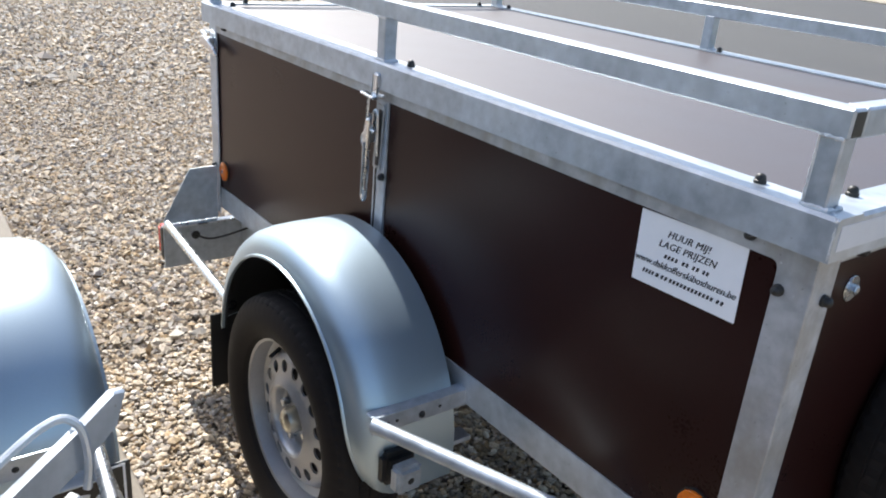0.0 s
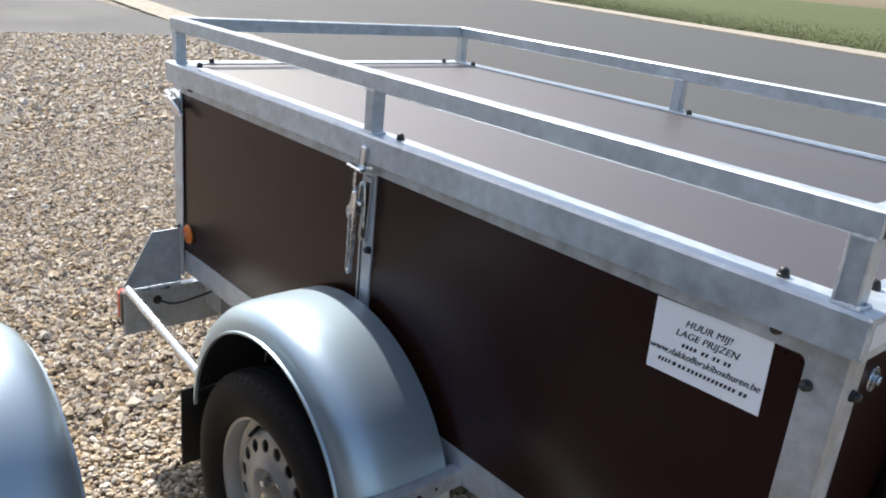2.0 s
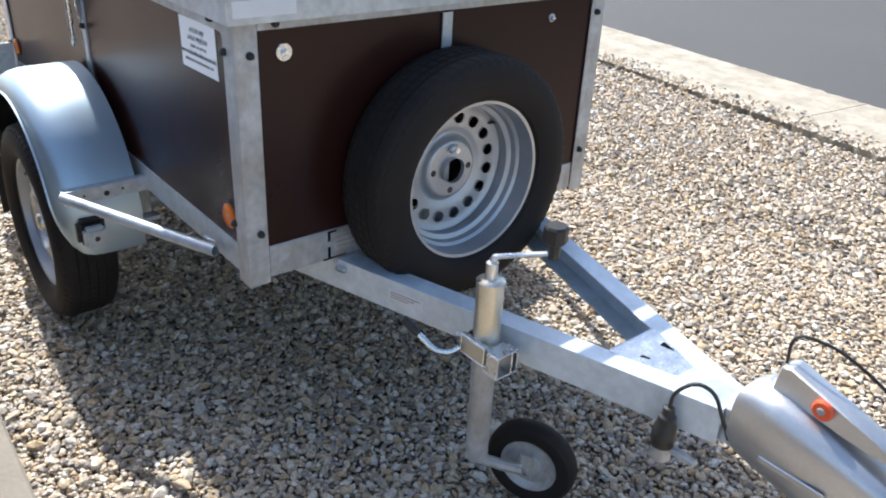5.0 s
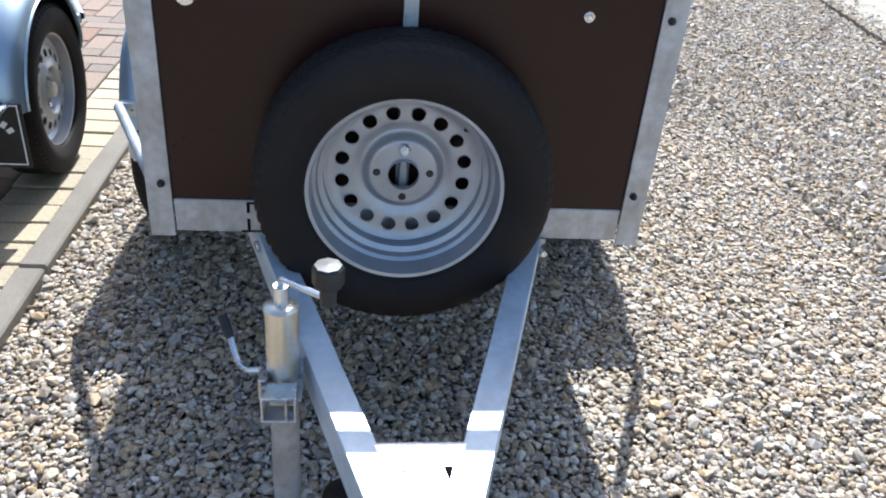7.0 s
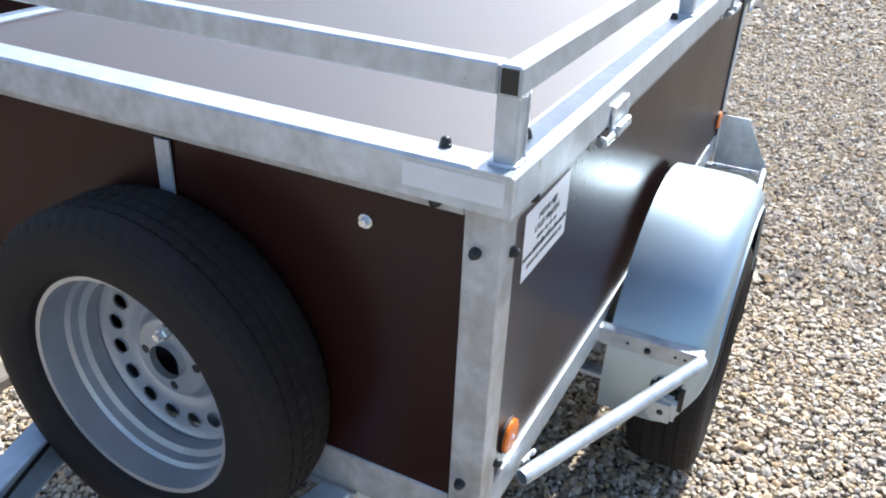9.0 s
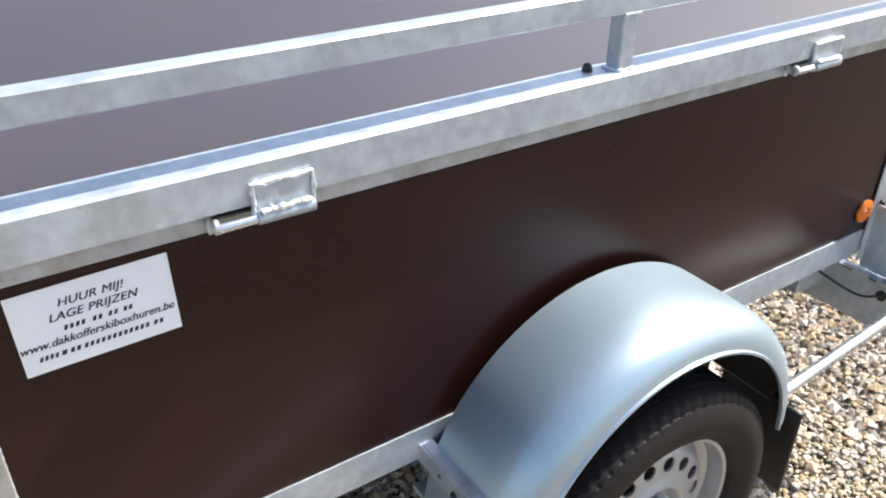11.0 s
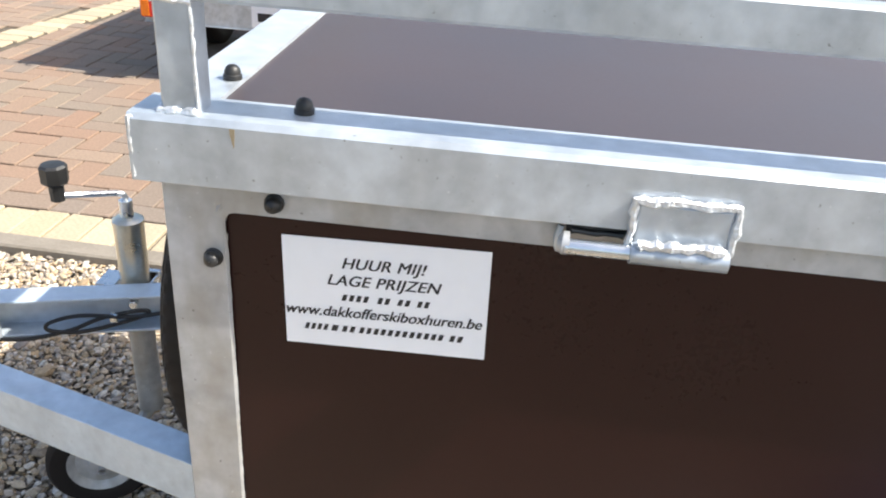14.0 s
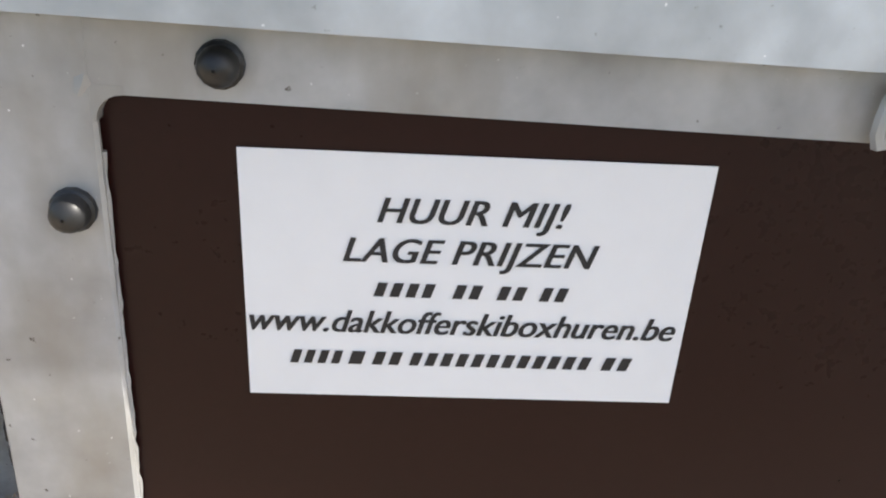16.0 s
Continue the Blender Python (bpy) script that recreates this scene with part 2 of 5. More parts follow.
def box(x0, x1, y0, y1, z0, z1, bevel=0.002, seg=1, bm=None):
    bm = bm or bmesh.new()
    made = bmesh.ops.create_cube(bm, size=1, matrix=Matrix.Translation(((x0 + x1) / 2, (y0 + y1) / 2, (z0 + z1) / 2)) @ Matrix.Diagonal((abs(x1 - x0), abs(y1 - y0), abs(z1 - z0), 1)))
    if bevel:
        edges = list({e for v in made["verts"] for e in v.link_edges})
        bmesh.ops.bevel(bm, geom=edges, offset=bevel, segments=seg, affect="EDGES")
    return bm


def prism(points, axis, a, b, bevel=0.0, bm=None):
    """A polygon of (u, v) pulled along x, y or z from a to b. u, v: y z for x; x z for y; x y for z."""
    bm = bm or bmesh.new()
    put = {"x": lambda u, v, w: (w, u, v), "y": lambda u, v, w: (u, w, v), "z": lambda u, v, w: (u, v, w)}[axis]
    lo = [bm.verts.new(put(u, v, a)) for u, v in points]
    hi = [bm.verts.new(put(u, v, b)) for u, v in points]
    n = len(points)
    faces = [bm.faces.new(lo), bm.faces.new(hi[::-1])] + [bm.faces.new((lo[i], lo[(i + 1) % n], hi[(i + 1) % n], hi[i])) for i in range(n)]
    if bevel:
        bmesh.ops.bevel(bm, geom=list({e for f in faces for e in f.edges}), offset=bevel, segments=1, affect="EDGES")
    return bm


def pipe(points, r, n=14, hollow=0.0, bm=None, cap=True):
    """A round bar along points; hollow: the bore of an open tube."""
    bm = bm or bmesh.new()
    pts = [Vector(p) for p in points]
    rings, bores = [], []
    side = None
    for i, p in enumerate(pts):
        way = (pts[min(i + 1, len(pts) - 1)] - pts[max(i - 1, 0)]).normalized()
        if side is None:
            side = way.orthogonal().normalized()
        side = (side - way * side.dot(way)).normalized()
        up = way.cross(side)
        rr = r[i] if isinstance(r, (list, tuple)) else r
        rings.append([bm.verts.new(p + (side * math.cos(a) + up * math.sin(a)) * rr) for a in [2 * math.pi * k / n for k in range(n)]])
        if hollow and i in (0, len(pts) - 1):
            bores.append([bm.verts.new(p + (side * math.cos(a) + up * math.sin(a)) * hollow) for a in [2 * math.pi * k / n for k in range(n)]])
    strips = list(zip(rings, rings[1:]))
    if hollow:
        strips += [(rings[0], bores[0]), (bores[0], bores[1]), (bores[1], rings[-1])]
    for p, q in strips:
        for k in range(n):
            bm.faces.new((p[k], p[(k + 1) % n], q[(k + 1) % n], q[k]))
    if cap and not hollow:
        bm.faces.new(rings[0][::-1])
        bm.faces.new(rings[-1])
    return bm


def curve_points(ctrl, steps=8):
    """A smooth line through control points."""
    c = [Vector(p) for p in ctrl]
    c = [c[0] * 2 - c[1]] + c + [c[-1] * 2 - c[-2]]
    out = []
    for i in range(1, len(c) - 2):
        for s in range(steps):
            t = s / steps
            out.append(0.5 * ((2 * c[i]) + (c[i + 1] - c[i - 1]) * t + (2 * c[i - 1] - 5 * c[i] + 4 * c[i + 1] - c[i + 2]) * t * t + (3 * c[i] - c[i - 1] - 3 * c[i + 1] + c[i + 2]) * t ** 3))
    return out + [c[-2]]


def lathe(profile, n=48, closed=True, m=Matrix(), bm=None):
    """Turns (a, r) points round the local y axis; a runs along y."""
    bm = bm or bmesh.new()
    rings = [[bm.verts.new(m @ Vector((r * math.cos(2 * math.pi * k / n), a, r * math.sin(2 * math.pi * k / n)))) for k in range(n)] for a, r in profile]
    pairs = list(zip(rings, rings[1:])) + ([(rings[-1], rings[0])] if closed else [])
    for p, q in pairs:
        for k in range(n):
            bm.faces.new((p[k], p[(k + 1) % n], q[(k + 1) % n], q[k]))
    return bm


def dome(at, way, r=0.0076, h=0.0118):
    """A domed black cap with a collar, standing on a surface."""
    way = Vector(way).normalized()
    m = Matrix.Translation(at) @ way.to_track_quat("Y", "Z").to_matrix().to_4x4()
    prof = [(0, 0.0005), (0, r * 1.0), (h * 0.3, r), (h * 0.36, r * 0.86), (h * 0.55, r * 0.86), (h * 0.8, r * 0.72), (h * 0.95, r * 0.42), (h, 0.0005)]
    return lathe(prof, 14, False, m)


def bead(points, r=0.0035, seed=1):
    """A lumpy weld seam along points."""
    rnd = random.Random(seed)
    fine = []
    pts = [Vector(p) for p in points]
    for p, q in zip(pts, pts[1:]):
        k = max(2, int((q - p).length / 0.004))
        fine += [p.lerp(q, i / k) + Vector((rnd.uniform(-1, 1), rnd.uniform(-1, 1), rnd.uniform(-1, 1))) * r * 0.25 for i in range(k)]
    fine.append(pts[-1])
    return pipe(fine, [r * rnd.uniform(0.65, 1.2) for _ in fine], 7)


# ---------------------------------------------------------------- wheels
def tyre_mesh(m):
    """155/70 R13 with four ribs."""
    R, w = 0.2735, 0.0775
    out = [(-0.064, 0.184), (-0.071, 0.197), (-0.0770, 0.214), (-0.0775, 0.228), (-0.0740, 0.246), (-0.0685, 0.258), (-0.0660, 0.2595), (-0.0620, 0.2655), (-0.0560, 0.2690), (-0.0440, R - 0.0022)]
    tread = []
    for c in (-0.034, -0.0115, 0.0115, 0.034):
        tread += [(c - 0.0028, R - 0.001), (c - 0.0017, R - 0.0046), (c + 0.0017, R - 0.0046), (c + 0.0028, R - 0.001)]
    prof = out + tread + [(-a, r) for a, r in out[::-1]]
    prof += [(0.055, 0.178), (-0.055, 0.178)]
    bm = bmesh.new()
    n = 264
    rings = []
    for a, r in prof:
        # cross slots at the shoulders
        cut = 0.0034 if 0.2575 < r < 0.2702 and abs(a) > 0.050 else (0.0026 if r > 0.2702 else 0.0)
        ring = []
        for k in range(n):
            # the slots slant from rib to rib
            q = r - (cut if (k + int(round(abs(a) * 90))) % 4 == 0 else 0)
            ring.append(bm.verts.new(m @ Vector((q * math.cos(2 * math.pi * k / n), a, q * math.sin(2 * math.pi * k / n)))))
        rings.append(ring)
    for p, q in zip(rings, rings[1:] + rings[:1]):
        for k in range(n):
            bm.faces.new((p[k], p[(k + 1) % n], q[(k + 1) % n], q[k]))
    return bm


def rim_mesh(m, well=0.0):
    """The rolled barrel of a 13 inch steel rim; +y is its outer face."""
    outer = [(-0.0640, 0.1885), (-0.0620, 0.1910), (-0.0580, 0.1900), (-0.0550, 0.1765), (well - 0.0380, 0.1725), (well - 0.0330, 0.1660), (well - 0.0200, 0.1630), (well - 0.0150, 0.1530), (well + 0.0080, 0.1530), (well + 0.0140, 0.1620),
             (well + 0.0220, 0.1720), (0.0530, 0.1765), (0.0580, 0.1900), (0.0620, 0.1910), (0.0640, 0.1885)]
    inner = [(a * 0.985, r - 0.0045) for a, r in outer[::-1]]
    return lathe(outer + inner, 72, True, m)


def disc_mesh(m, bowl=False):
    """The wheel disc with a ring of sixteen real holes, a raised middle and a bore."""
    bm = bmesh.new()

    def put(a, r, t):
        return m @ Vector((r * math.cos(t), a, r * math.sin(t)))

    def level(r):
        stops = [(0.0290, 0.018), (0.0600, 0.018), (0.0650, 0.021), (0.0720, 0.046), (0.0780, 0.050), (0.0850, 0.047), (0.0960, 0.040), (0.1335, 0.034), (0.1420, 0.028), (0.1470, 0.020), (0.1520, 0.014)] if bowl else [(0.0290, 0.030), (0.0630, 0.030), (0.0670, 0.033), (0.0740, 0.046), (0.0800, 0.049), (0.0860, 0.047), (0.0960, 0.042), (0.1335, 0.040), (0.1420, 0.037), (0.1470, 0.034), (0.1700, 0.032)]
        for (r0, a0), (r1, a1) in zip(stops, stops[1:]):
            if r <= r1:
                return a0 + (a1 - a0) * (r - r0) / (r1 - r0)
        return stops[-1][1]

    holes, steps = 16, 16
    r_in, r_out, r_hole, r_mid = 0.0990, 0.1335, 0.0134, 0.1165
    n = holes * 4
    for k in range(holes):
        mid = 2 * math.pi * (k + 0.5) / holes
        half = math.pi / holes
        edge = [(r_in, -half + half * i / 2) for i in range(4)] + [(r_in + (r_out - r_in) * i / 4, half) for i in range(4)]
        edge += [(r_out, half - half * i / 2) for i in range(4)] + [(r_out - (r_out - r_in) * i / 4, -half) for i in range(4)]
        inner, outer, back = [], [], []
        for r, t in edge:
            u, v = r - r_mid, t * r_mid
            d = math.atan2(v, u)
            hr, ht = r_mid + r_hole * math.cos(d), r_hole * math.sin(d) / r_mid
            outer.append(bm.verts.new(put(level(r), r, mid + t)))
            inner.append(bm.verts.new(put(level(hr), hr, mid + ht)))
            back.append(bm.verts.new(put(level(hr) - 0.004, hr, mid + ht)))
        for i in range(16):
            j = (i + 1) % 16
            bm.faces.new((outer[i], outer[j], inner[j], inner[i]))
            bm.faces.new((inner[i], inner[j], back[j], back[i]))
    for radii in ((0.0290, 0.0440, 0.0600, 0.0630, 0.0650, 0.0670, 0.0695, 0.0720, 0.0740, 0.0780, 0.0800, 0.0825, 0.0860, 0.0910, r_in), (r_out, 0.1380, 0.1420, 0.1445, 0.1470, 0.1500, 0.1525)):
        rings = [[bm.verts.new(put(level(r), r, 2 * math.pi * k / n)) for k in range(n)] for r in radii]
        for p, q in zip(rings, rings[1:]):
            for k in range(n):
                bm.faces.new((p[k], p[(k + 1) % n], q[(k + 1) % n], q[k]))
    bore = [[bm.verts.new(put(a, 0.0290, 2 * math.pi * k / n)) for k in range(n)] for a in (level(0.029), level(0.029) - 0.012)]
    for k in range(n):
        bm.faces.new((bore[0][k], bore[0][(k + 1) % n], bore[1][(k + 1) % n], bore[1][k]))
    bmesh.ops.remove_doubles(bm, verts=bm.verts, dist=0.00005)
    return bm


def cylinder_y(m, a0, a1, r, n=20, chamfer=0.0):
    c = chamfer
    return lathe([(a0, 0.0004), (a0, r - c), (a0 + c, r), (a1 - c, r), (a1, r - c), (a1, 0.0004)], n, False, m)


def wheel(parent, m, name="wheel", mounted=True):
    hub = part(name, tyre_mesh(m), RUBBER, parent, "black tyre with four ribs on a silver steel rim", 25)
    part("rim", rim_mesh(m, 0.0 if mounted else 0.024), RIM_PAINT, hub, "silver painted steel rim")
    part("disc", disc_mesh(m, mounted), RIM_PAINT, hub, "silver steel disc with round holes", 50)
    part("valve", pipe([m @ Vector((0.118, 0.022, 0.093)), m @ Vector((0.108, 0.048, 0.085))], 0.0042, 8), BLACK, hub)
    for k in range(4):
        t = math.pi / 2 * k + math.pi / 2
        at = m @ Matrix.Translation((0.05 * math.cos(t), 0, 0.05 * math.sin(t)))
        if mounted:
            part("lug_nut", cylinder_y(at, 0.0185, 0.035, 0.0095, 6, 0.0015), ZINC_BRIGHT, hub)
        else:
            part("bolt_hole", lathe([(0.036, 0.0004), (0.036, 0.0075), (0.0295, 0.0075), (0.0291, 0.0066), (0.0297, 0.0004)], 14, False, at), BLACK, hub)
    if mounted:
        part("hub_cap", lathe([(-0.009, 0.0004), (-0.009, 0.0275), (0.038, 0.0275), (0.050, 0.0240), (0.054, 0.0185), (0.055, 0.0004)], 24, False, m), YELLOW_ZINC, hub, "yellowish zinc-plated grease cap")
        part("brake_hub", lathe([(-0.06, 0.0004), (-0.06, 0.138), (-0.012, 0.138), (-0.010, 0.06), (-0.010, 0.0004)], 32, False, m), BLACK, hub)
    return hub


# ---------------------------------------------------------------- lettering
def letters(body, size, shear=0.28, bold=0.0, width=1.0):
    c = bpy.data.curves.new("lettering", "FONT")
    c.body, c.size, c.shear, c.offset = body, size, shear, bold
    c.align_x, c.align_y, c.space_character = "CENTER", "BOTTOM_BASELINE", width
    c.extrude = 0.0001
    ob = new("lettering", c)
    bpy.context.view_layer.update()
    me = bpy.data.meshes.new_from_object(ob.evaluated_get(bpy.context.evaluated_depsgraph_get()))
    bpy.data.objects.remove(ob)
    bpy.data.curves.remove(c)
    # a second strike, slightly aside, gives the bold stroke
    bm = bmesh.new()
    bm.from_mesh(me)
    twice = bmesh.ops.duplicate(bm, geom=list(bm.verts) + list(bm.edges) + list(bm.faces))
    bmesh.ops.translate(bm, vec=(size * 0.042, 0, 0.00004), verts=[q for q in twice["geom"] if isinstance(q, bmesh.types.BMVert)])
    bm.to_mesh(me)
    bm.free()
    return me


def placed(name, me, m, material, parent):
    me.transform(m)
    me.materials.clear()
    me.materials.append(material)
    ob = new(name, me)
    ob.parent = parent
    return ob


def sticker(parent, side, x_mid, z_mid, w=0.1615, h=0.0985, tilt=0.0):
    """White vinyl sign; side: -1 or 1. Its lines run forward on the one side and back on the other."""
    face = Matrix.Translation((x_mid, side * 0.4853, z_mid)) @ (Matrix.Rotation(radians(180), 4, "Z") if side > 0 else Matrix()) @ Matrix.Rotation(radians(90), 4, "X") @ Matrix.Rotation(radians(tilt), 4, "Z")
    bm = prism([(-w / 2, -h / 2), (w / 2, -h / 2), (w / 2, h / 2), (-w / 2, h / 2)], "z", 0.0, 0.0006)
    bmesh.ops.transform(bm, matrix=face, verts=bm.verts)
    sheet = part("sticker", bm, PAPER, parent, "white rectangular rental sticker with black italic lettering")
    lift = Matrix.Translation((0, 0, 0.0009))
    for text, size, y, wide in (("HUUR MIJ!", 0.0134, 0.0230, 1.05), ("LAGE PRIJZEN", 0.0134, 0.0077, 1.05), ("www.dakkofferskiboxhuren.be", 0.0134, -0.0212, 1.0)):
        me = letters(text, size, 0.30, 0.0, wide)
        xs = [v.co.x for v in me.vertices]
        want = {"H": 0.0663, "L": 0.0900, "w": 0.1566}[text[0]]
        k = want / (max(xs) - min(xs))
        placed("lettering", me, face @ lift @ Matrix.Translation((-0.0025, y + 0.0008, 0)) @ Matrix.Diagonal((k, 1, 1, 1)), INK, sheet)
    # number and mail lines as plain bars, one for a character
    for y, groups in ((-0.0065, ((-0.0338, -0.0110, 4), (-0.0055, 0.0060, 2), (0.0105, 0.0220, 2), (0.0260, 0.0370, 2))), (-0.0355, ((-0.0640, -0.0440, 4), (-0.0432, -0.0350, 1), (-0.0340, -0.0217, 2), (-0.0201, 0.0493, 12), (0.0525, 0.0647, 2)))):
        for a, b, count in groups:
            step = (b - a) / count
            for k in range(count):
                u, v = a + step * k + step * 0.20, a + step * (k + 1) - step * 0.20
                bm = prism([(u - 0.0022, y + 0.0013), (v - 0.0022, y + 0.0013), (v - 0.0005, y + 0.0068), (u - 0.0005, y + 0.0068)], "z", 0.0007, 0.0010)
                bmesh.ops.transform(bm, matrix=face, verts=bm.verts)
                part("print_bar", bm, INK, sheet)
    return sheet


# ---------------------------------------------------------------- the trailer
L, WD = -1.75, 0.491          # rear face, half width of the body
Z0, Z1, Z2, Z3 = 0.450, 0.520, 0.9405, 0.963  # bottom rail, panel foot, panel head, underside of the lid
WX, WZ = -0.902, 0.2735       # axle


def fender(parent, s):
    cx, cz, R = -0.893, 0.357, 0.335
    sec = [(0.506, 0.0), (0.600, 0.0), (0.640, -0.0015), (0.664, -0.006), (0.682, -0.0155), (0.693, -0.029), (0.698, -0.042), (0.6995, -0.052), (0.7035, -0.0535), (0.7035, -0.0575), (0.6965, -0.0575), (0.6945, -0.044), (0.689, -0.0305), (0.679, -0.0185), (0.662, -0.0098), (0.640, -0.0055), (0.600, -0.004), (0.506, -0.004)]
    bm = bmesh.new()
    steps = 52
    rows = []
    for i in range(steps + 1):
        t = radians(-9 + 186 * i / steps)
        # the outer lip turns in towards the front foot
        turn = max(0.0, (0.16 - i / steps) / 0.16)
        squeeze = 1 - 0.20 * turn ** 2.2
        rows.append([bm.verts.new((cx + (R + d) * math.cos(t), s * (0.506 + (y - 0.506) * squeeze), cz + (R + d) * math.sin(t))) for y, d in sec])
    n = len(sec)
    for p, q in zip(rows, rows[1:]):
        for k in range(n):
            bm.faces.new((p[k], p[(k + 1) % n], q[(k + 1) % n], q[k]))
    bm.faces.new(rows[0])
    bm.faces.new(rows[-1])
    wing = part("fender", bm, SILVER, parent, "silver lacquered wheel arch with a rolled lip", 30)
    bm = bmesh.new()
    rows = []
    for i in range(33):
        t = radians(12 + 164 * i / 32)
        rows.append([bm.verts.new((cx + (R - d) * math.cos(t), s * y, cz + (R - d) * math.sin(t))) for y, d in ((0.512, 0.008), (0.64, 0.009), (0.672, 0.018), (0.688, 0.036), (0.692, 0.056))])
    for p, q in zip(rows, rows[1:]):
        for k in range(4):
            bm.faces.new((p[k], p[k + 1], q[k + 1], q[k]))
    part("liner", bm, BLACK, wing, "black inner lining")
    bm = bmesh.new()
    rows = [[bm.verts.new((cx + r * math.cos(radians(5 * k)), s * 0.510, cz + r * math.sin(radians(5 * k)))) for r in (0.325, 0.17)] for k in range(37)]
    for p, q in zip(rows, rows[1:]):
        bm.faces.new((p[0], p[1], q[1], q[0]))
    bmesh.ops.solidify(bm, geom=bm.faces[:], thickness=0.003)
    part("inner_wall", bm, BLACK, wing, "black plastic inner wall of the arch")
    part("liner_bolt", dome((-1.205, s * 0.676, 0.410), (1, 0, 0), 0.008, 0.006), ZINC_BRIGHT, wing)
    flap = part("mud_flap", box(-1.240, -1.234, s * 0.530, s * 0.705, 0.180, 0.375, 0.002), BLACK, parent, "black rubber mud flap with a white border on its rear face")
    bm = bmesh.new()
    for y0, y1, z0, z1 in ((0.537, 0.541, 0.19, 0.372), (0.692, 0.696, 0.19, 0.372), (0.541, 0.692, 0.19, 0.194), (0.541, 0.692, 0.368, 0.372)):
        box(-1.2412, -1.2402, s * y0, s * y1, z0, z1, 0, bm=bm)
    part("white_border", bm, PAPER, flap)
    for k in range(6):
        t = radians(150 - 24 * k)
        bm = box(-0.0005, 0.0005, -0.007, 0.007, -0.010, 0.010, 0)
        bmesh.ops.transform(bm, matrix=Matrix.Translation((-1.2408, s * 0.617 + 0.055 * math.cos(t), 0.268 + 0.055 * math.sin(t))) @ Matrix.Rotation(t - math.pi / 2, 4, "X"), verts=bm.verts)
        part("print_bar", bm, PAPER, flap)


def side_stays(parent, s):
    """The flat arm, the front and rear round stays and the parking block in front of the wheel."""
    arm = part("fender_arm", box(-0.566, -0.561, s * 0.478, s * 0.684, 0.450, 0.484, 0.001), ZINC, parent, "flat galvanised arm with drilled holes")
    part("arm_top", box(-0.586, -0.566, s * 0.478, s * 0.684, 0.480, 0.484, 0.001), ZINC, arm)
    part("arm_bolt", dome((-0.561, s * 0.584, 0.463), (1, 0, 0), 0.0065, 0.006), BLACK, arm)
    for y in (0.545, 0.636, 0.654):
        part("hole", cylinder_y(Matrix.Translation((-0.5606, s * y, 0.467)) @ Matrix.Rotation(radians(90), 4, "Z"), -0.0004, 0.0004, 0.0032, 10), BLACK, arm)
    part("front_stay", pipe([(-0.560, s * 0.684, 0.474), (-0.130, s * 0.504, 0.470)], 0.0130, 18, 0.0108), ZINC, parent, "round galvanised tube, open at its end")
    part("weld", bead([(-0.150, s * 0.496, 0.480), (-0.185, s * 0.502, 0.480)], 0.004, 5), WELD, parent)
    part("rear_stay", pipe([(-1.205, s * 0.664, 0.405), (-1.710, s * 0.640, 0.424)], 0.0115, 18, 0.0095), ZINC_BRIGHT, parent, "round galvanised tube")
    block = part("rubber_block", box(-0.572, -0.540, s * 0.602, s * 0.668, 0.346, 0.412, 0.010, 2), BLACK, parent, "black rubber block in a steel holder")
    part("block_plate", box(-0.540, -0.508, s * 0.609, s * 0.661, 0.348, 0.402, 0.008, 2), ZINC, block)
    part("block_hole", dome((-0.5085, s * 0.635, 0.375), (1, 0, 0), 0.0065, 0.002), BLACK, block)
    part("block_arm", box(-0.60, -0.566, s * 0.46, s * 0.62, 0.362, 0.372, 0.001), ZINC, block)


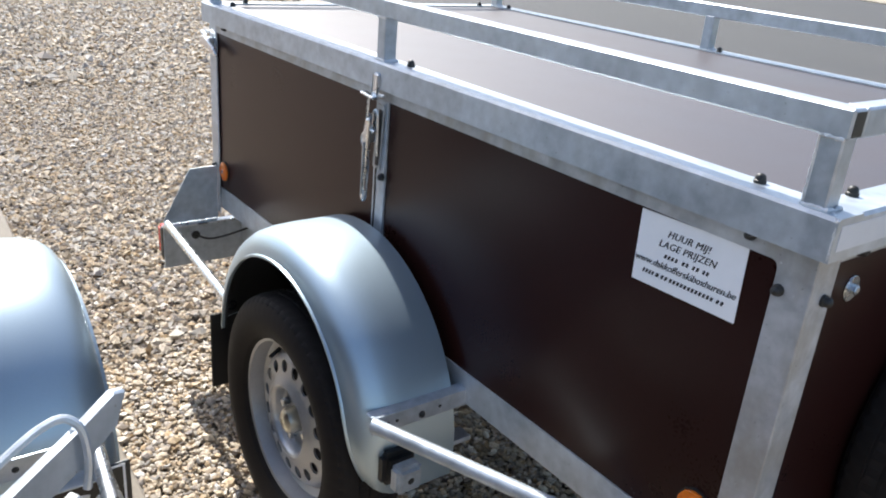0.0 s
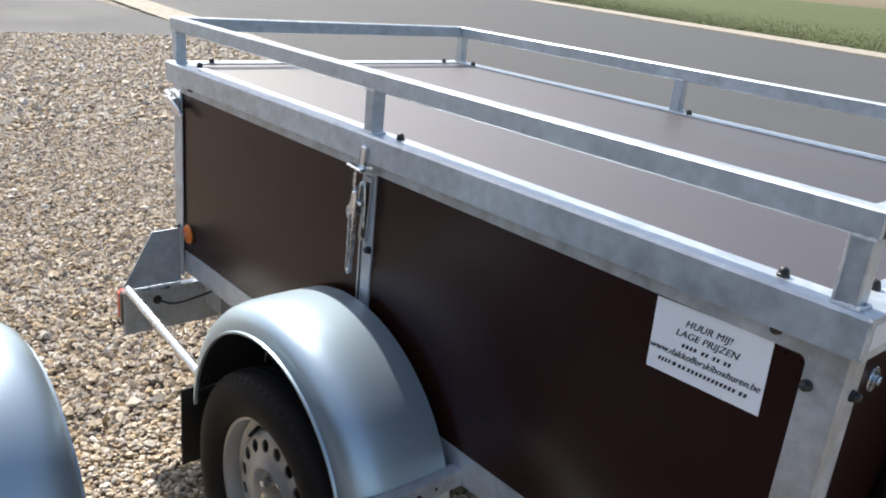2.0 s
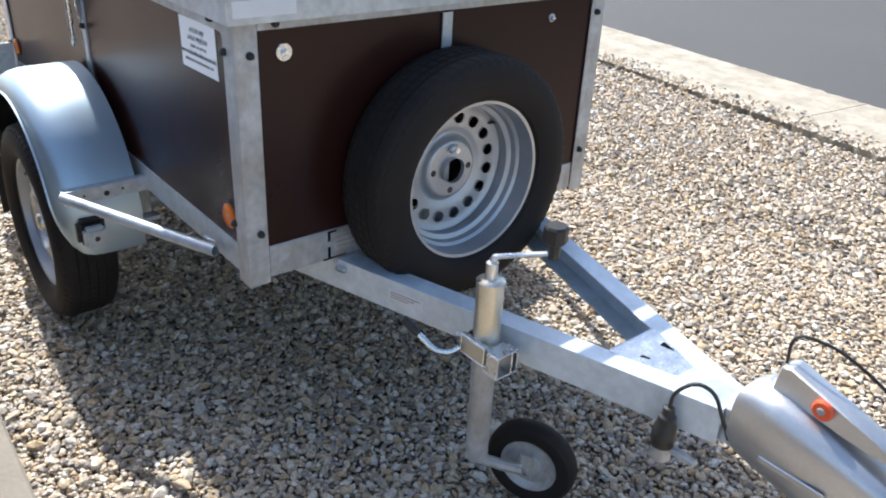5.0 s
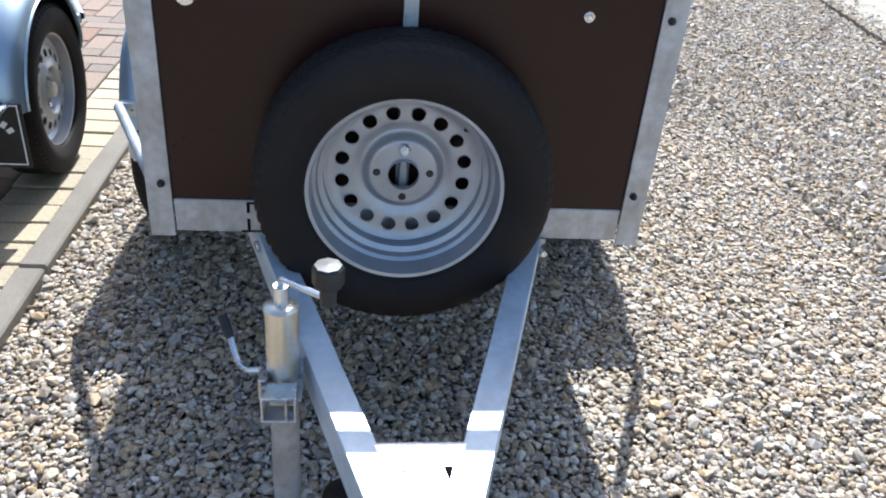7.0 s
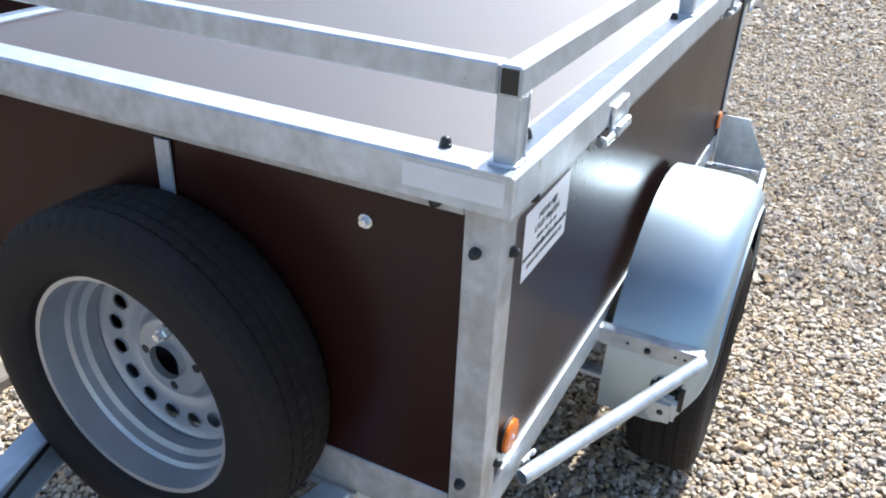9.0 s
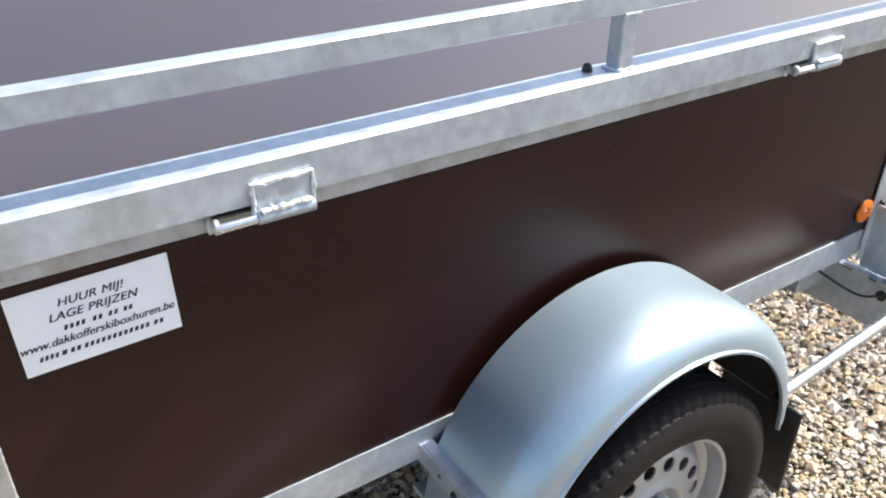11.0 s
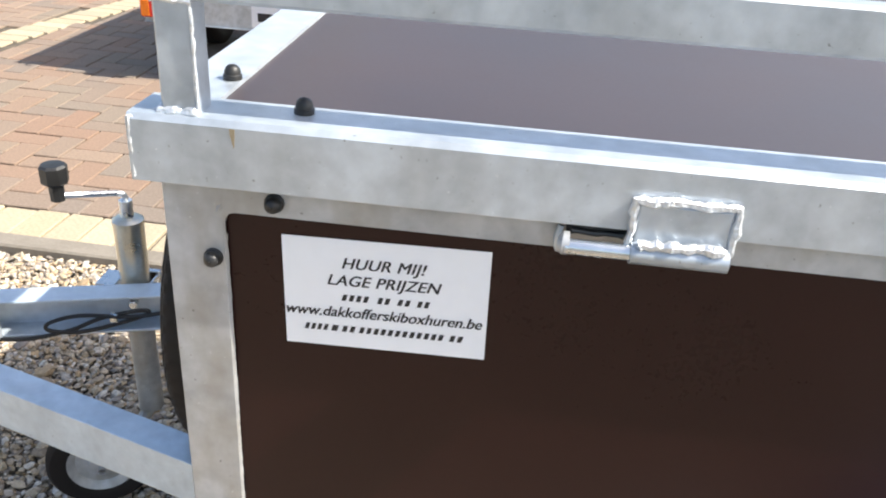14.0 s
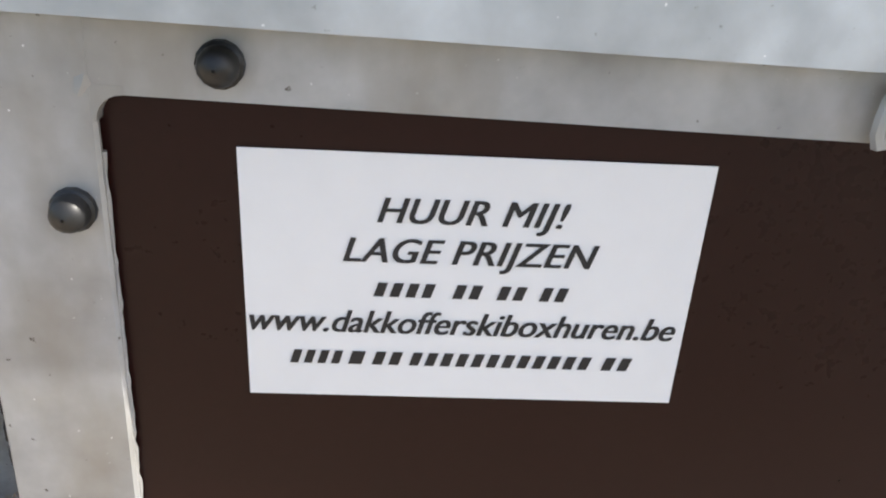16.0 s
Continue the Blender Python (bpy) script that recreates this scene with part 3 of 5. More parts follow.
def latch(parent, m, reach):
    """An over-centre latch: base, hook rod, long handle. Local z up, y out of the wall."""
    def at(bm):
        bmesh.ops.transform(bm, matrix=m, verts=bm.verts)
        return bm
    base = part("latch", at(box(-0.014, 0.010, 0, 0.003, -0.088, 0.040, 0.001)), ZINC_DULL, parent, "bright zinc-plated over-centre latch")
    part("slot", at(box(-0.012, 0.000, 0.0032, 0.0042, -0.080, 0.030, 0)), BLACK, base, "dark open slot behind the rods")
    part("cheek", at(box(0.008, 0.0105, 0.003, 0.020, -0.038, 0.020, 0.001)), ZINC_BRIGHT, base)
    grip = [(0.000, 0.012), (0.013, 0.012), (0.016, -0.030), (0.010, -reach * 0.72), (0.009, -reach), (0.002, -reach - 0.009), (-0.004, -reach), (-0.001, -reach * 0.6)]
    part("handle", at(prism(grip, "y", 0.017, 0.027, 0.003)), ZINC_BRIGHT, base)
    part("handle_rib", at(prism([(0.001, -reach + 0.008), (0.005, -reach + 0.008), (0.010, -0.035), (0.005, -0.035)], "y", 0.027, 0.030, 0.001)), ZINC_DULL, base)
    ring = [(0.014 + 0.011 * math.cos(radians(30 * k)), 0.022, -0.034 + 0.014 * math.sin(radians(30 * k))) for k in range(13)]
    part("pivot_ring", at(pipe(ring, 0.0030, 8)), ZINC_BRIGHT, base)
    part("pin", at(pipe([(-0.014, 0.018, -0.010), (0.018, 0.018, -0.010)], 0.0045, 10)), ZINC_BRIGHT, base)
    part("wire_loop", at(pipe(curve_points([(-0.010, 0.008, -0.060), (-0.012, 0.012, -0.020), (-0.010, 0.014, 0.022), (-0.002, 0.014, 0.030), (0.004, 0.014, 0.022), (0.005, 0.014, -0.006)], 5), 0.0024, 8)), ZINC_BRIGHT, base)
    part("hook_rod", at(pipe(curve_points([(0.012, 0.020, -0.012), (0.014, 0.021, 0.020), (0.017, 0.020, 0.056)], 5), 0.0030, 8)), ZINC_BRIGHT, base)
    part("catch", at(box(-0.010, 0.010, 0.0145, 0.019, 0.054, 0.100, 0.004)), ZINC_BRIGHT, base)
    part("catch_lip", at(box(-0.012, 0.034, 0.0145, 0.030, 0.052, 0.058, 0.002)), ZINC_BRIGHT, base)
    part("catch_weld", at(bead([(-0.012, 0.0155, 0.060), (-0.030, 0.0155, 0.064)], 0.0032, 33)), WELD, base)
    return base


def hinge(parent, x):
    """Plate welded on the lid, pin barrel under it."""
    plate = part("hinge", box(x - 0.067, x, 0.5045, 0.5105, 0.953, 0.9875, 0.003), ZINC, parent, "welded galvanised hinge with a pin barrel")
    part("barrel", pipe([(x + 0.045, 0.512, 0.949), (x - 0.002, 0.512, 0.949)], 0.0060, 16), ZINC_BRIGHT, plate)
    part("barrel", pipe([(x, 0.5125, 0.9495), (x - 0.067, 0.5125, 0.9495)], 0.0078, 16), ZINC, plate)
    part("slot", box(x + 0.001, x + 0.044, 0.4925, 0.5000, 0.955, 0.9635, 0), BLACK, plate, "dark gap over the pin")
    part("weld", bead([(x + 0.001, 0.509, 0.952), (x + 0.001, 0.509, 0.9875), (x - 0.068, 0.509, 0.988), (x - 0.068, 0.509, 0.952)], 0.0036, int(-x * 100) + 3), WELD, plate)
    part("weld", bead([(x - 0.004, 0.5165, 0.958), (x - 0.063, 0.5165, 0.958)], 0.0042, int(-x * 100) + 9), WELD, plate)
    part("barrel_end", pipe([(x + 0.042, 0.509, 0.950), (x + 0.046, 0.509, 0.950), (x + 0.0485, 0.508, 0.950)], [0.0085, 0.0085, 0.006], 16), ZINC_DULL, plate)
    part("weld", bead([(x + 0.0475, 0.4955, 0.938), (x + 0.050, 0.4955, 0.947), (x + 0.0475, 0.4955, 0.957)], 0.0028, int(-x * 100) + 15), ZINC, plate)
    part("weld", bead([(x + 0.004, 0.502, 0.957), (x + 0.022, 0.501, 0.9555), (x + 0.041, 0.502, 0.957)], 0.0024, int(-x * 100) + 19), BLACK, plate)


def trailer(name, label):
    T = thing(name, label, "trailer", group="box trailers on the yard")
    f = 0.0465        # flange of the corner angles
    # corner angles
    for sx, x0 in ((1, 0.0), (-1, L)):
        for s in (-1, 1):
            pts = [(x0, s * WD), (x0 - sx * f, s * WD), (x0 - sx * f, s * (WD - 0.004)), (x0 - sx * 0.004, s * (WD - 0.004)), (x0 - sx * 0.004, s * (WD - f)), (x0, s * (WD - f))]
            part("corner_post", prism(pts, "z", 0.436, Z3 + 0.006, 0.0012), ZINC_DULL if sx > 0 else ZINC, T, "galvanised steel corner angle with grey streaks")
    # lower and upper rails
    for s in (-1, 1):
        part("bottom_rail", box(L + f + 0.001, -f - 0.001, s * (WD - 0.045), s * (WD - 0.003), Z0, Z1, 0.005, 2), ZINC, T, "galvanised lower side rail")
        head = Z2 - (0.0035 if s > 0 else 0.0)
        part("top_rail", box(L + f - 0.002, -f + 0.002, s * (WD - 0.035), s * (WD - 0.0002), head, Z3 + 0.006, 0), ZINC_DULL, T, "galvanised upper side rail, stained under the lid")
        fillet = [(-f + 0.002, head + 0.003), (-f + 0.002, head - 0.009)] + [(-f - 0.009 * (1 - math.cos(radians(15 * k))), head - 0.009 * (1 - math.sin(radians(15 * k)))) for k in range(7)] + [(-f - 0.009, head + 0.003)]
        part("corner_fillet", prism(fillet, "y", s * (WD - 0.0001), s * (WD - 0.010)), ZINC_DULL, T)
        part("weld", bead([(-f + 0.004, s * (WD - 0.003), head - 0.001), (-f + 0.0015, s * (WD - 0.003), head + 0.012)], 0.0036, 61 + s), WELD if s < 0 else ZINC_DULL, T)
        part("weld", bead([(-f + 0.0005, s * (WD - 0.0035), head - 0.02), (-f + 0.0005, s * (WD - 0.0035), Z1 + 0.01)], 0.0012, 71 + s), ZINC_DULL, T)
    for x0, sx in ((0.0, 1), (L, -1)):
        part("bottom_rail", box(x0 - sx * 0.045, x0 - sx * 0.003, -WD + f + 0.001, WD - f - 0.001, Z0 - 0.004, Z1 - 0.004, 0.002), ZINC_DULL, T, "galvanised lower end rail")
        part("top_rail", box(x0 - sx * 0.035, x0 - sx * 0.001, -WD + f + 0.001, WD - f - 0.001, Z2 + 0.006, Z3 + 0.006, 0.0015), ZINC_DULL, T)
    part("front_strip", box(-0.004, 0.001, -0.0200, 0.0060, Z1, Z2 + 0.0035, 0.001), ZINC, T, "narrow galvanised strip between the front panels")
    part("middle_post", box(-0.907, -0.866, -WD + 0.030, -WD + 0.001, Z1 - 0.002, Z2, 0.0015), ZINC, T, "galvanised middle post")
    part("middle_groove", box(-0.900, -0.8945, -WD, -WD + 0.0004, Z1, Z2 - 0.01, 0), BLACK, T)
    # plywood
    d = 0.006
    part("side_panel", box(-0.866, -f + 0.006, -WD + d, -WD + d + 0.012, Z1 - 0.01, Z2 + 0.008, 0), PLY, T, "dark brown film-faced plywood side panel")
    part("side_panel", box(L + f - 0.006, -0.907, -WD + d, -WD + d + 0.012, Z1 - 0.01, Z2 + 0.008, 0), PLY, T, "dark brown film-faced plywood side panel")
    part("side_panel", box(L + f - 0.006, -f + 0.006, WD - d - 0.012, WD - d, Z1 - 0.01, Z2 + 0.008, 0), PLY, T, "dark brown film-faced plywood side panel in one length")
    part("front_panel", box(-d - 0.012, -d, -WD + 0.03, -0.010, Z1 - 0.012, Z2 + 0.02, 0), PLY, T, "dark brown plywood front panel")
    part("front_panel", box(-d - 0.012, -d, -0.004, WD - 0.03, Z1 - 0.012, Z2 + 0.02, 0), PLY, T, "dark brown plywood front panel")
    part("rear_panel", box(L + d, L + d + 0.012, -WD + 0.03, WD - 0.03, Z1 - 0.012, Z2 + 0.02, 0), PLY, T, "dark brown plywood tailboard")
    part("floor_board", box(L + 0.03, -0.03, -WD + 0.03, WD - 0.03, Z0 + 0.02, Z0 + 0.032, 0), PLY, T)
    # lid with its rim and luggage rail
    top, out, lip = 1.013, 0.0145, 0.0500
    y1, x1, x2 = WD + out, out, L - out
    lid = part("lid", box(x2 + lip - 0.004, x1 - lip + 0.004, -y1 + lip - 0.004, y1 - lip + 0.004, top - 0.018, top - 0.004, 0), PLY_LID, T, "flat brown plywood lid in a galvanised rim")
    for s in (-1, 1):
        sec = [(s * y1, Z3), (s * y1, top - 0.004), (s * (y1 - 0.004), top), (s * (y1 - lip), top), (s * (y1 - lip), top - 0.0035), (s * (y1 - 0.006), top - 0.0035), (s * (y1 - 0.0035), top - 0.006), (s * (y1 - 0.0035), Z3)]
        part("rim_bar", prism(sec, "x", x2, x1), ZINC, lid, "galvanised lid rim")
    for x, sx in ((x1, 1), (x2, -1)):
        sec = [(x - sx * 0.0004, Z3), (x - sx * 0.0004, top - 0.004), (x - sx * 0.004, top - 0.0003), (x - sx * lip, top - 0.0003), (x - sx * lip, top - 0.004), (x - sx * 0.006, top - 0.004), (x - sx * 0.004, top - 0.006), (x - sx * 0.004, Z3)]
        part("rim_bar", prism(sec, "y", -y1 + 0.004, y1 - 0.004), ZINC, lid, "galvanised lid rim")
        for s in (-1, 1):
            part("weld", bead([(x - sx * 0.002, s * (y1 - 0.001), Z3 + 0.002), (x - sx * 0.002, s * (y1 - 0.001), top - 0.003), (x - sx * 0.02, s * (y1 - 0.02), top)], 0.0016, 21 + s + sx), WELD, lid)
    drip = [(-0.0640, 1.0085), (-0.0600, 1.0085), (-0.0604, 1.0040), (-0.0612, 1.0000), (-0.0622, 0.9960), (-0.0628, 0.9945), (-0.0632, 0.9960), (-0.0634, 1.0000), (-0.0638, 1.0040)]
    part("rust_drip", prism(drip, "y", y1 - 0.0005, y1 + 0.00025), RUST, lid, "brown drip stain")
    for s in (-1, 1):
        part("foil_strip", box(0.0142, 0.0148, s * 0.372, s * 0.496, 0.975, 1.004, 0), PAPER_GREY, lid, "pale foil strip on the rim")
    rz0, rz1, rw = 1.0910, 1.1235, 0.0255
    ry = 0.4975
    for s in (-1, 1):
        part("rail_bar", box(L - 0.004, -0.003, s * (ry - rw), s * ry, rz0, rz1, 0.0025), ZINC, lid, "galvanised rectangular rail tube")
        part("rail_end", box(-0.0032, -0.0024, s * (ry - rw + 0.003), s * (ry - 0.003), rz0 + 0.003, rz1 - 0.003, 0), BLACK, lid, "dark open tube end")
    for x, sx in ((-0.003, 1), (L - 0.004, -1)):
        part("rail_bar", box(x, x - sx * rw, -ry + rw + 0.0005, ry - rw - 0.0005, rz0, rz1, 0.0025), ZINC, lid, "galvanised rectangular rail tube")
    for x in (-0.0215, -0.893, -1.733):
        for s in (-1, 1):
            part("rail_post", box(x - 0.0135, x + 0.0135, s * (ry - 0.0285), s * (ry - 0.002), top - 0.002, rz0 + 0.003, 0.002), ZINC, lid, "short galvanised rail post")
            yy = s * (ry - 0.0015)
            part("rail_weld", bead([(x - 0.015, yy, top + 0.001), (x + 0.015, yy, top + 0.001), (x + 0.016, s * (ry - 0.03), top + 0.001)], 0.0034, int(abs(x) * 90) + s), WELD, lid)
            if x > -0.1:
                part("rail_weld", bead([(x - 0.0135, yy, rz0 - 0.002), (x - 0.0137, yy, top + 0.002)], 0.0015, 55 + s), WELD, lid)
            part("rail_weld", bead([(x - 0.014, yy, rz0), (x + 0.014, yy, rz0)], 0.0026, int(abs(x) * 90) + 40 + s), WELD, lid)
    for s in (-1, 1):
        for at in ((-0.028, s * 0.4035), (-0.104, s * 0.470), (-0.837 - 0.009 * s, s * 0.470), (-1.652, s * 0.465), (-1.722, s * 0.40)):
            part("bolt_cap", dome((*at, top), (0, 0, 1)), BLACK, lid, "black domed bolt cap")
    # bolt caps on the walls
    for s in (-1, 1):
        for y, z in ((0.409, 0.9580), (0.4615, 0.9050), (0.4615, 0.5510)):
            part("bolt_cap", dome((0.0, s * y, z), (1, 0, 0)), BLACK, T, "black domed bolt cap")
        low = 0.0100 if s > 0 else 0.0
        for x, z in ((-0.086, 0.9590 - low), (-0.038 if s < 0 else -0.0365, 0.9080 - low), (-0.047, 0.5640), (-1.642, 0.9600), (-1.728, 0.575)):
            part("bolt_cap", dome((x, s * (WD - 0.001), z), (0, s, 0)), BLACK, T, "black domed bolt cap")
    part("bolt_cap", dome((-0.870, -WD, 0.7930), (0, -1, 0)), BLACK, T, "black domed bolt cap")
    for y, r in ((-0.390, 0.0165), (0.311, 0.0098)):
        m = Matrix.Translation((-0.0055, y, 0.903)) @ Matrix.Rotation(radians(-90), 4, "Z")
        w = part("washer", cylinder_y(m, 0, 0.002, r, 24, 0.0005), ZINC_BRIGHT, T, "bright round washer with a bolt")
        part("bolt_head", cylinder_y(m, 0.002, 0.009, 0.0062, 6, 0.001), ZINC_BRIGHT, w)
    # reflectors
    for s in (-1, 1):
        for x, z in ((-0.076 if s < 0 else -0.101, 0.5690), (-1.675, 0.5680)):
            m = Matrix.Translation((x, s * (WD - d), z)) @ (Matrix.Rotation(radians(180), 4, "Z") if s < 0 else Matrix())
            r = part("reflector", lathe([(0.008, 0.0004), (0.0095, 0.004), (0.0095, 0.021), (0.007, 0.0255), (0.0, 0.0262), (0.0, 0.0004)], 32, False, m), AMBER, T, "round amber side reflector")
            part("reflector_base", cylinder_y(m, -0.001, 0.0035, 0.0285, 32), BLACK, r)
            part("reflector_screw", cylinder_y(m, 0.0085, 0.0105, 0.0035, 12), ZINC_BRIGHT, r)
    # fittings
    hinge(T, -0.344)
    hinge(T, -1.315)
    latch(T, Matrix.Translation((-0.889, -WD, 0.893)) @ Matrix.Rotation(radians(180), 4, "Z") @ Matrix.Rotation(radians(-4), 4, "Y"), 0.150)
    for s in (-1, 1):
        lever = [(-1.764, 0.906), (-1.766, 0.922), (-1.738, 0.929), (-1.672, 0.906), (-1.655, 0.894), (-1.658, 0.885), (-1.672, 0.886), (-1.736, 0.906)]
        h = part("tailboard_latch", prism(lever, "y", s * (WD + 0.014), s * (WD + 0.023), 0.002), ZINC_BRIGHT, T, "bright zinc-plated tailboard lever")
        part("latch_hook", pipe([(-1.745, s * (WD + 0.012), 0.926), (-1.772, s * (WD + 0.012), 0.932), (-1.786, s * (WD + 0.002), 0.930), (-1.786, s * (WD - 0.02), 0.930)], 0.005, 10), ZINC_BRIGHT, h)
        part("latch_base", box(-1.748, -1.716, s * (WD + 0.001), s * (WD + 0.014), 0.896, 0.924, 0.002), ZINC_BRIGHT, h)
        fender(T, s)
        side_stays(T, s)
        m = Matrix.Translation((WX, s * 0.6270, WZ)) @ (Matrix.Rotation(radians(180), 4, "Z") if s < 0 else Matrix()) @ Matrix.Rotation(radians(17 * s), 4, "Y")
        wheel(T, m)
    part("axle", pipe([(WX, -0.56, WZ), (WX, 0.56, WZ)], 0.03, 16), ZINC, T)
    for s in (-1, 1):
        part("axle_arm", box(WX - 0.06, WX + 0.10, s * 0.40, s * 0.45, WZ - 0.02, Z0 + 0.001, 0.004), ZINC, T)
    sticker(T, -1, -0.1670, 0.8886, 0.162, 0.0990, 1.4)
    sticker(T, 1, -0.1702, 0.8738, 0.161, 0.0972, 1.2)
    # tail: cheeks, light bar, lamps
    B = L + 0.034
    for s in (-1, 1):
        part("tail_cheek", prism([(s * 0.4925, 0.420), (s * 0.4925, 0.574), (s * 0.570, 0.572), (s * 0.648, 0.430), (s * 0.648, 0.420)], "x", B - 0.006, B - 0.002), ZINC, T, "bent galvanised corner plate")
        lamp = part("tail_lamp", box(B - 0.064, B - 0.030, s * 0.500, s * 0.648, 0.318, 0.402, 0.006, 2), RED, T, "red and amber tail lamp in a black housing")
        part("lamp_base", box(B - 0.0295, B - 0.0085, s * 0.495, s * 0.652, 0.312, 0.408, 0.003), BLACK, lamp)
        part("amber_lens", box(B - 0.0655, B - 0.040, s * 0.600, s * 0.645, 0.322, 0.398, 0.004), AMBER, lamp)
    bar = part("light_bar", box(B - 0.008, B - 0.003, -0.650, 0.650, 0.288, 0.418, 0.001), ZINC, T, "galvanised light bar under the tailboard")
    part("bar_flange", box(B - 0.003, B + 0.022, -0.650, 0.650, 0.413, 0.418, 0.001), ZINC_BRIGHT, bar)
    part("bar_flange", box(B - 0.020, B - 0.008, -0.650, 0.650, 0.286, 0.290, 0.001), ZINC, bar)
    for s in (-1, 1):
        part("grommet", cylinder_y(Matrix.Translation((B - 0.0026, s * 0.560, 0.376)) @ Matrix.Rotation(radians(-90), 4, "Z"), 0, 0.004, 0.012, 18), BLACK, bar)
        part("cable", pipe(curve_points([(B, s * 0.560, 0.376), (B + 0.03, s * 0.52, 0.370), (B + 0.05, s * 0.42, 0.395), (B + 0.06, s * 0.33, 0.43)], 6), 0.003, 8), BLACK, bar)
        part("bar_brace", box(B + 0.002, B + 0.10, s * 0.395, s * 0.425, 0.34, 0.448, 0.002), ZINC, bar)
    plate = part("plate_holder", box(B - 0.014, B - 0.0085, -0.13, 0.13, 0.300, 0.400, 0.003), PAPER, T, "white blank plate on the light bar")
    part("print_bar", box(B - 0.0152, B - 0.0142, -0.10, 0.10, 0.330, 0.370, 0), INK, plate)
    drawbar(T)
    m = Matrix.Translation((0.068, -0.008, 0.606)) @ Matrix.Rotation(radians(90), 4, "Z")
    spare = wheel(T, m, "spare_wheel", False)
    part("holder_bolt", pipe([(0.020, -0.008, 0.656), (0.060, -0.008, 0.656)], 0.006, 10), ZINC_BRIGHT, spare)
    part("holder_nut", cylinder_y(Matrix.Translation((0.0, -0.008, 0.656)) @ Matrix.Rotation(radians(-90), 4, "Z"), 0.0385, 0.051, 0.0115, 6, 0.002), ZINC_BRIGHT, spare)
    part("holder_bar", box(-0.004, 0.022, -0.015, 0.001, 0.56, 0.67, 0.002), ZINC_DULL, spare)
    return T


def drawbar(T):
    """Two beams meeting in a V, the coupling, the jockey wheel, plug and cable."""
    zt, zb = 0.444, 0.372
    for s in (-1, 1):
        a, b = Vector((-0.30, s * 0.353)), Vector((0.80, s * 0.018))
        way = (b - a).normalized()
        side = Vector((-way.y, way.x))
        lift = 0.0006 if s > 0 else 0.0
        run = (b - a).length
        sec = [(-0.0235, zb), (0.0235, zb), (0.0235, zb + 0.005), (-0.0185, zb + 0.005), (-0.0185, zt - 0.005), (0.0235, zt - 0.005), (0.0235, zt), (-0.0235, zt)]
        bm = prism([(u, v + lift) for u, v in sec], "x", 0.0, run, 0.001)
        inward = side if side.y * s < 0 else -side
        turn = Matrix(((way.x, inward.x, 0, a.x), (way.y, inward.y, 0, a.y), (0, 0, 1, 0), (0, 0, 0, 1)))
        bmesh.ops.transform(bm, matrix=turn, verts=bm.verts)
        part("drawbar_beam", bm, ZINC_BEAM, T, "galvanised drawbar channel, open inward")
    # bolt and tied-up breakaway cable inside one channel
    part("beam_bolt", cylinder_y(Matrix.Translation((0.375, -0.146, 0.425)) @ Matrix.Rotation(radians(20), 4, "Z"), -0.012, 0.020, 0.008, 6, 0.001), ZINC_BRIGHT, T)
    loop = part("breakaway_cable", pipe(curve_points([(0.10, -0.214, 0.425), (0.25, -0.166, 0.418), (0.36, -0.126, 0.405), (0.45, -0.098, 0.412), (0.50, -0.082, 0.400), (0.50, -0.080, 0.386), (0.45, -0.095, 0.381), (0.38, -0.120, 0.396), (0.345, -0.135, 0.408), (0.36, -0.131, 0.414), (0.42, -0.108, 0.404), (0.47, -0.09, 0.384), (0.54, -0.066, 0.372), (0.62, -0.050, 0.374)], 7), 0.0036, 8), BLACK, T, "black breakaway cable tied up in a loop")
    part("crimp", box(0.392, 0.408, -0.124, -0.112, 0.394, 0.412, 0.002), ZINC_BRIGHT, loop, "zinc crimp sleeve")
    cross = part("cross_plate", prism([(0.580, -0.066), (0.580, 0.066), (0.735, 0.012), (0.735, -0.012)], "z", zt - 0.004, zt + 0.0012), ZINC_BRIGHT, T, "galvanised joining plate")
    part("cross_front", box(0.575, 0.580, -0.062, 0.062, zb + 0.003, zt + 0.0006, 0.001), ZINC, cross)
    for s in (-1, 1):
        part("slit", prism([(0.623, 0.029), (0.622, 0.043), (0.650, 0.035)] if s > 0 else [(0.625, -0.032), (0.627, -0.026), (0.641, -0.023)], "z", zt + 0.0008, zt + 0.0026), DARK_GAP, cross, "dark wedge-shaped slit")
    part("drawbar_nose", box(0.700, 0.905, -0.030, 0.030, zb + 0.002, zt + 0.0015, 0.003), ZINC, T, "square drawbar tube")
    for s in (-1, 1):
        part("frame_clamp", box(-0.004, 0.004, s * 0.205, s * 0.295, 0.436, 0.4485, 0.001), ZINC_DULL, T)
        part("clamp_bolt", cylinder_y(Matrix.Translation((0.012, s * 0.285, 0.425)) @ Matrix.Rotation(radians(-70), 4, "Z"), -0.01, 0.016, 0.0075, 6, 0.001), ZINC_BRIGHT, T)
    for z0, z1 in ((0.452, 0.476), (0.490, 0.513)):
        part("slot", box(-0.0030, -0.0016, -0.306, -0.300, z0, z1, 0), DARK_GAP, T)
    part("slot", box(-0.0030, -0.0016, -0.306, -0.285, 0.509, 0.513, 0), DARK_GAP, T)
    part("slot", box(-0.0030, -0.0016, -0.318, -0.262, 0.4465, 0.4505, 0), DARK_GAP, T)
    tag = part("type_plate", box(-0.0026, -0.0008, -0.293, -0.205, 0.462, 0.505, 0.0005), ZINC_DULL, T, "aluminium type plate with unreadable print")
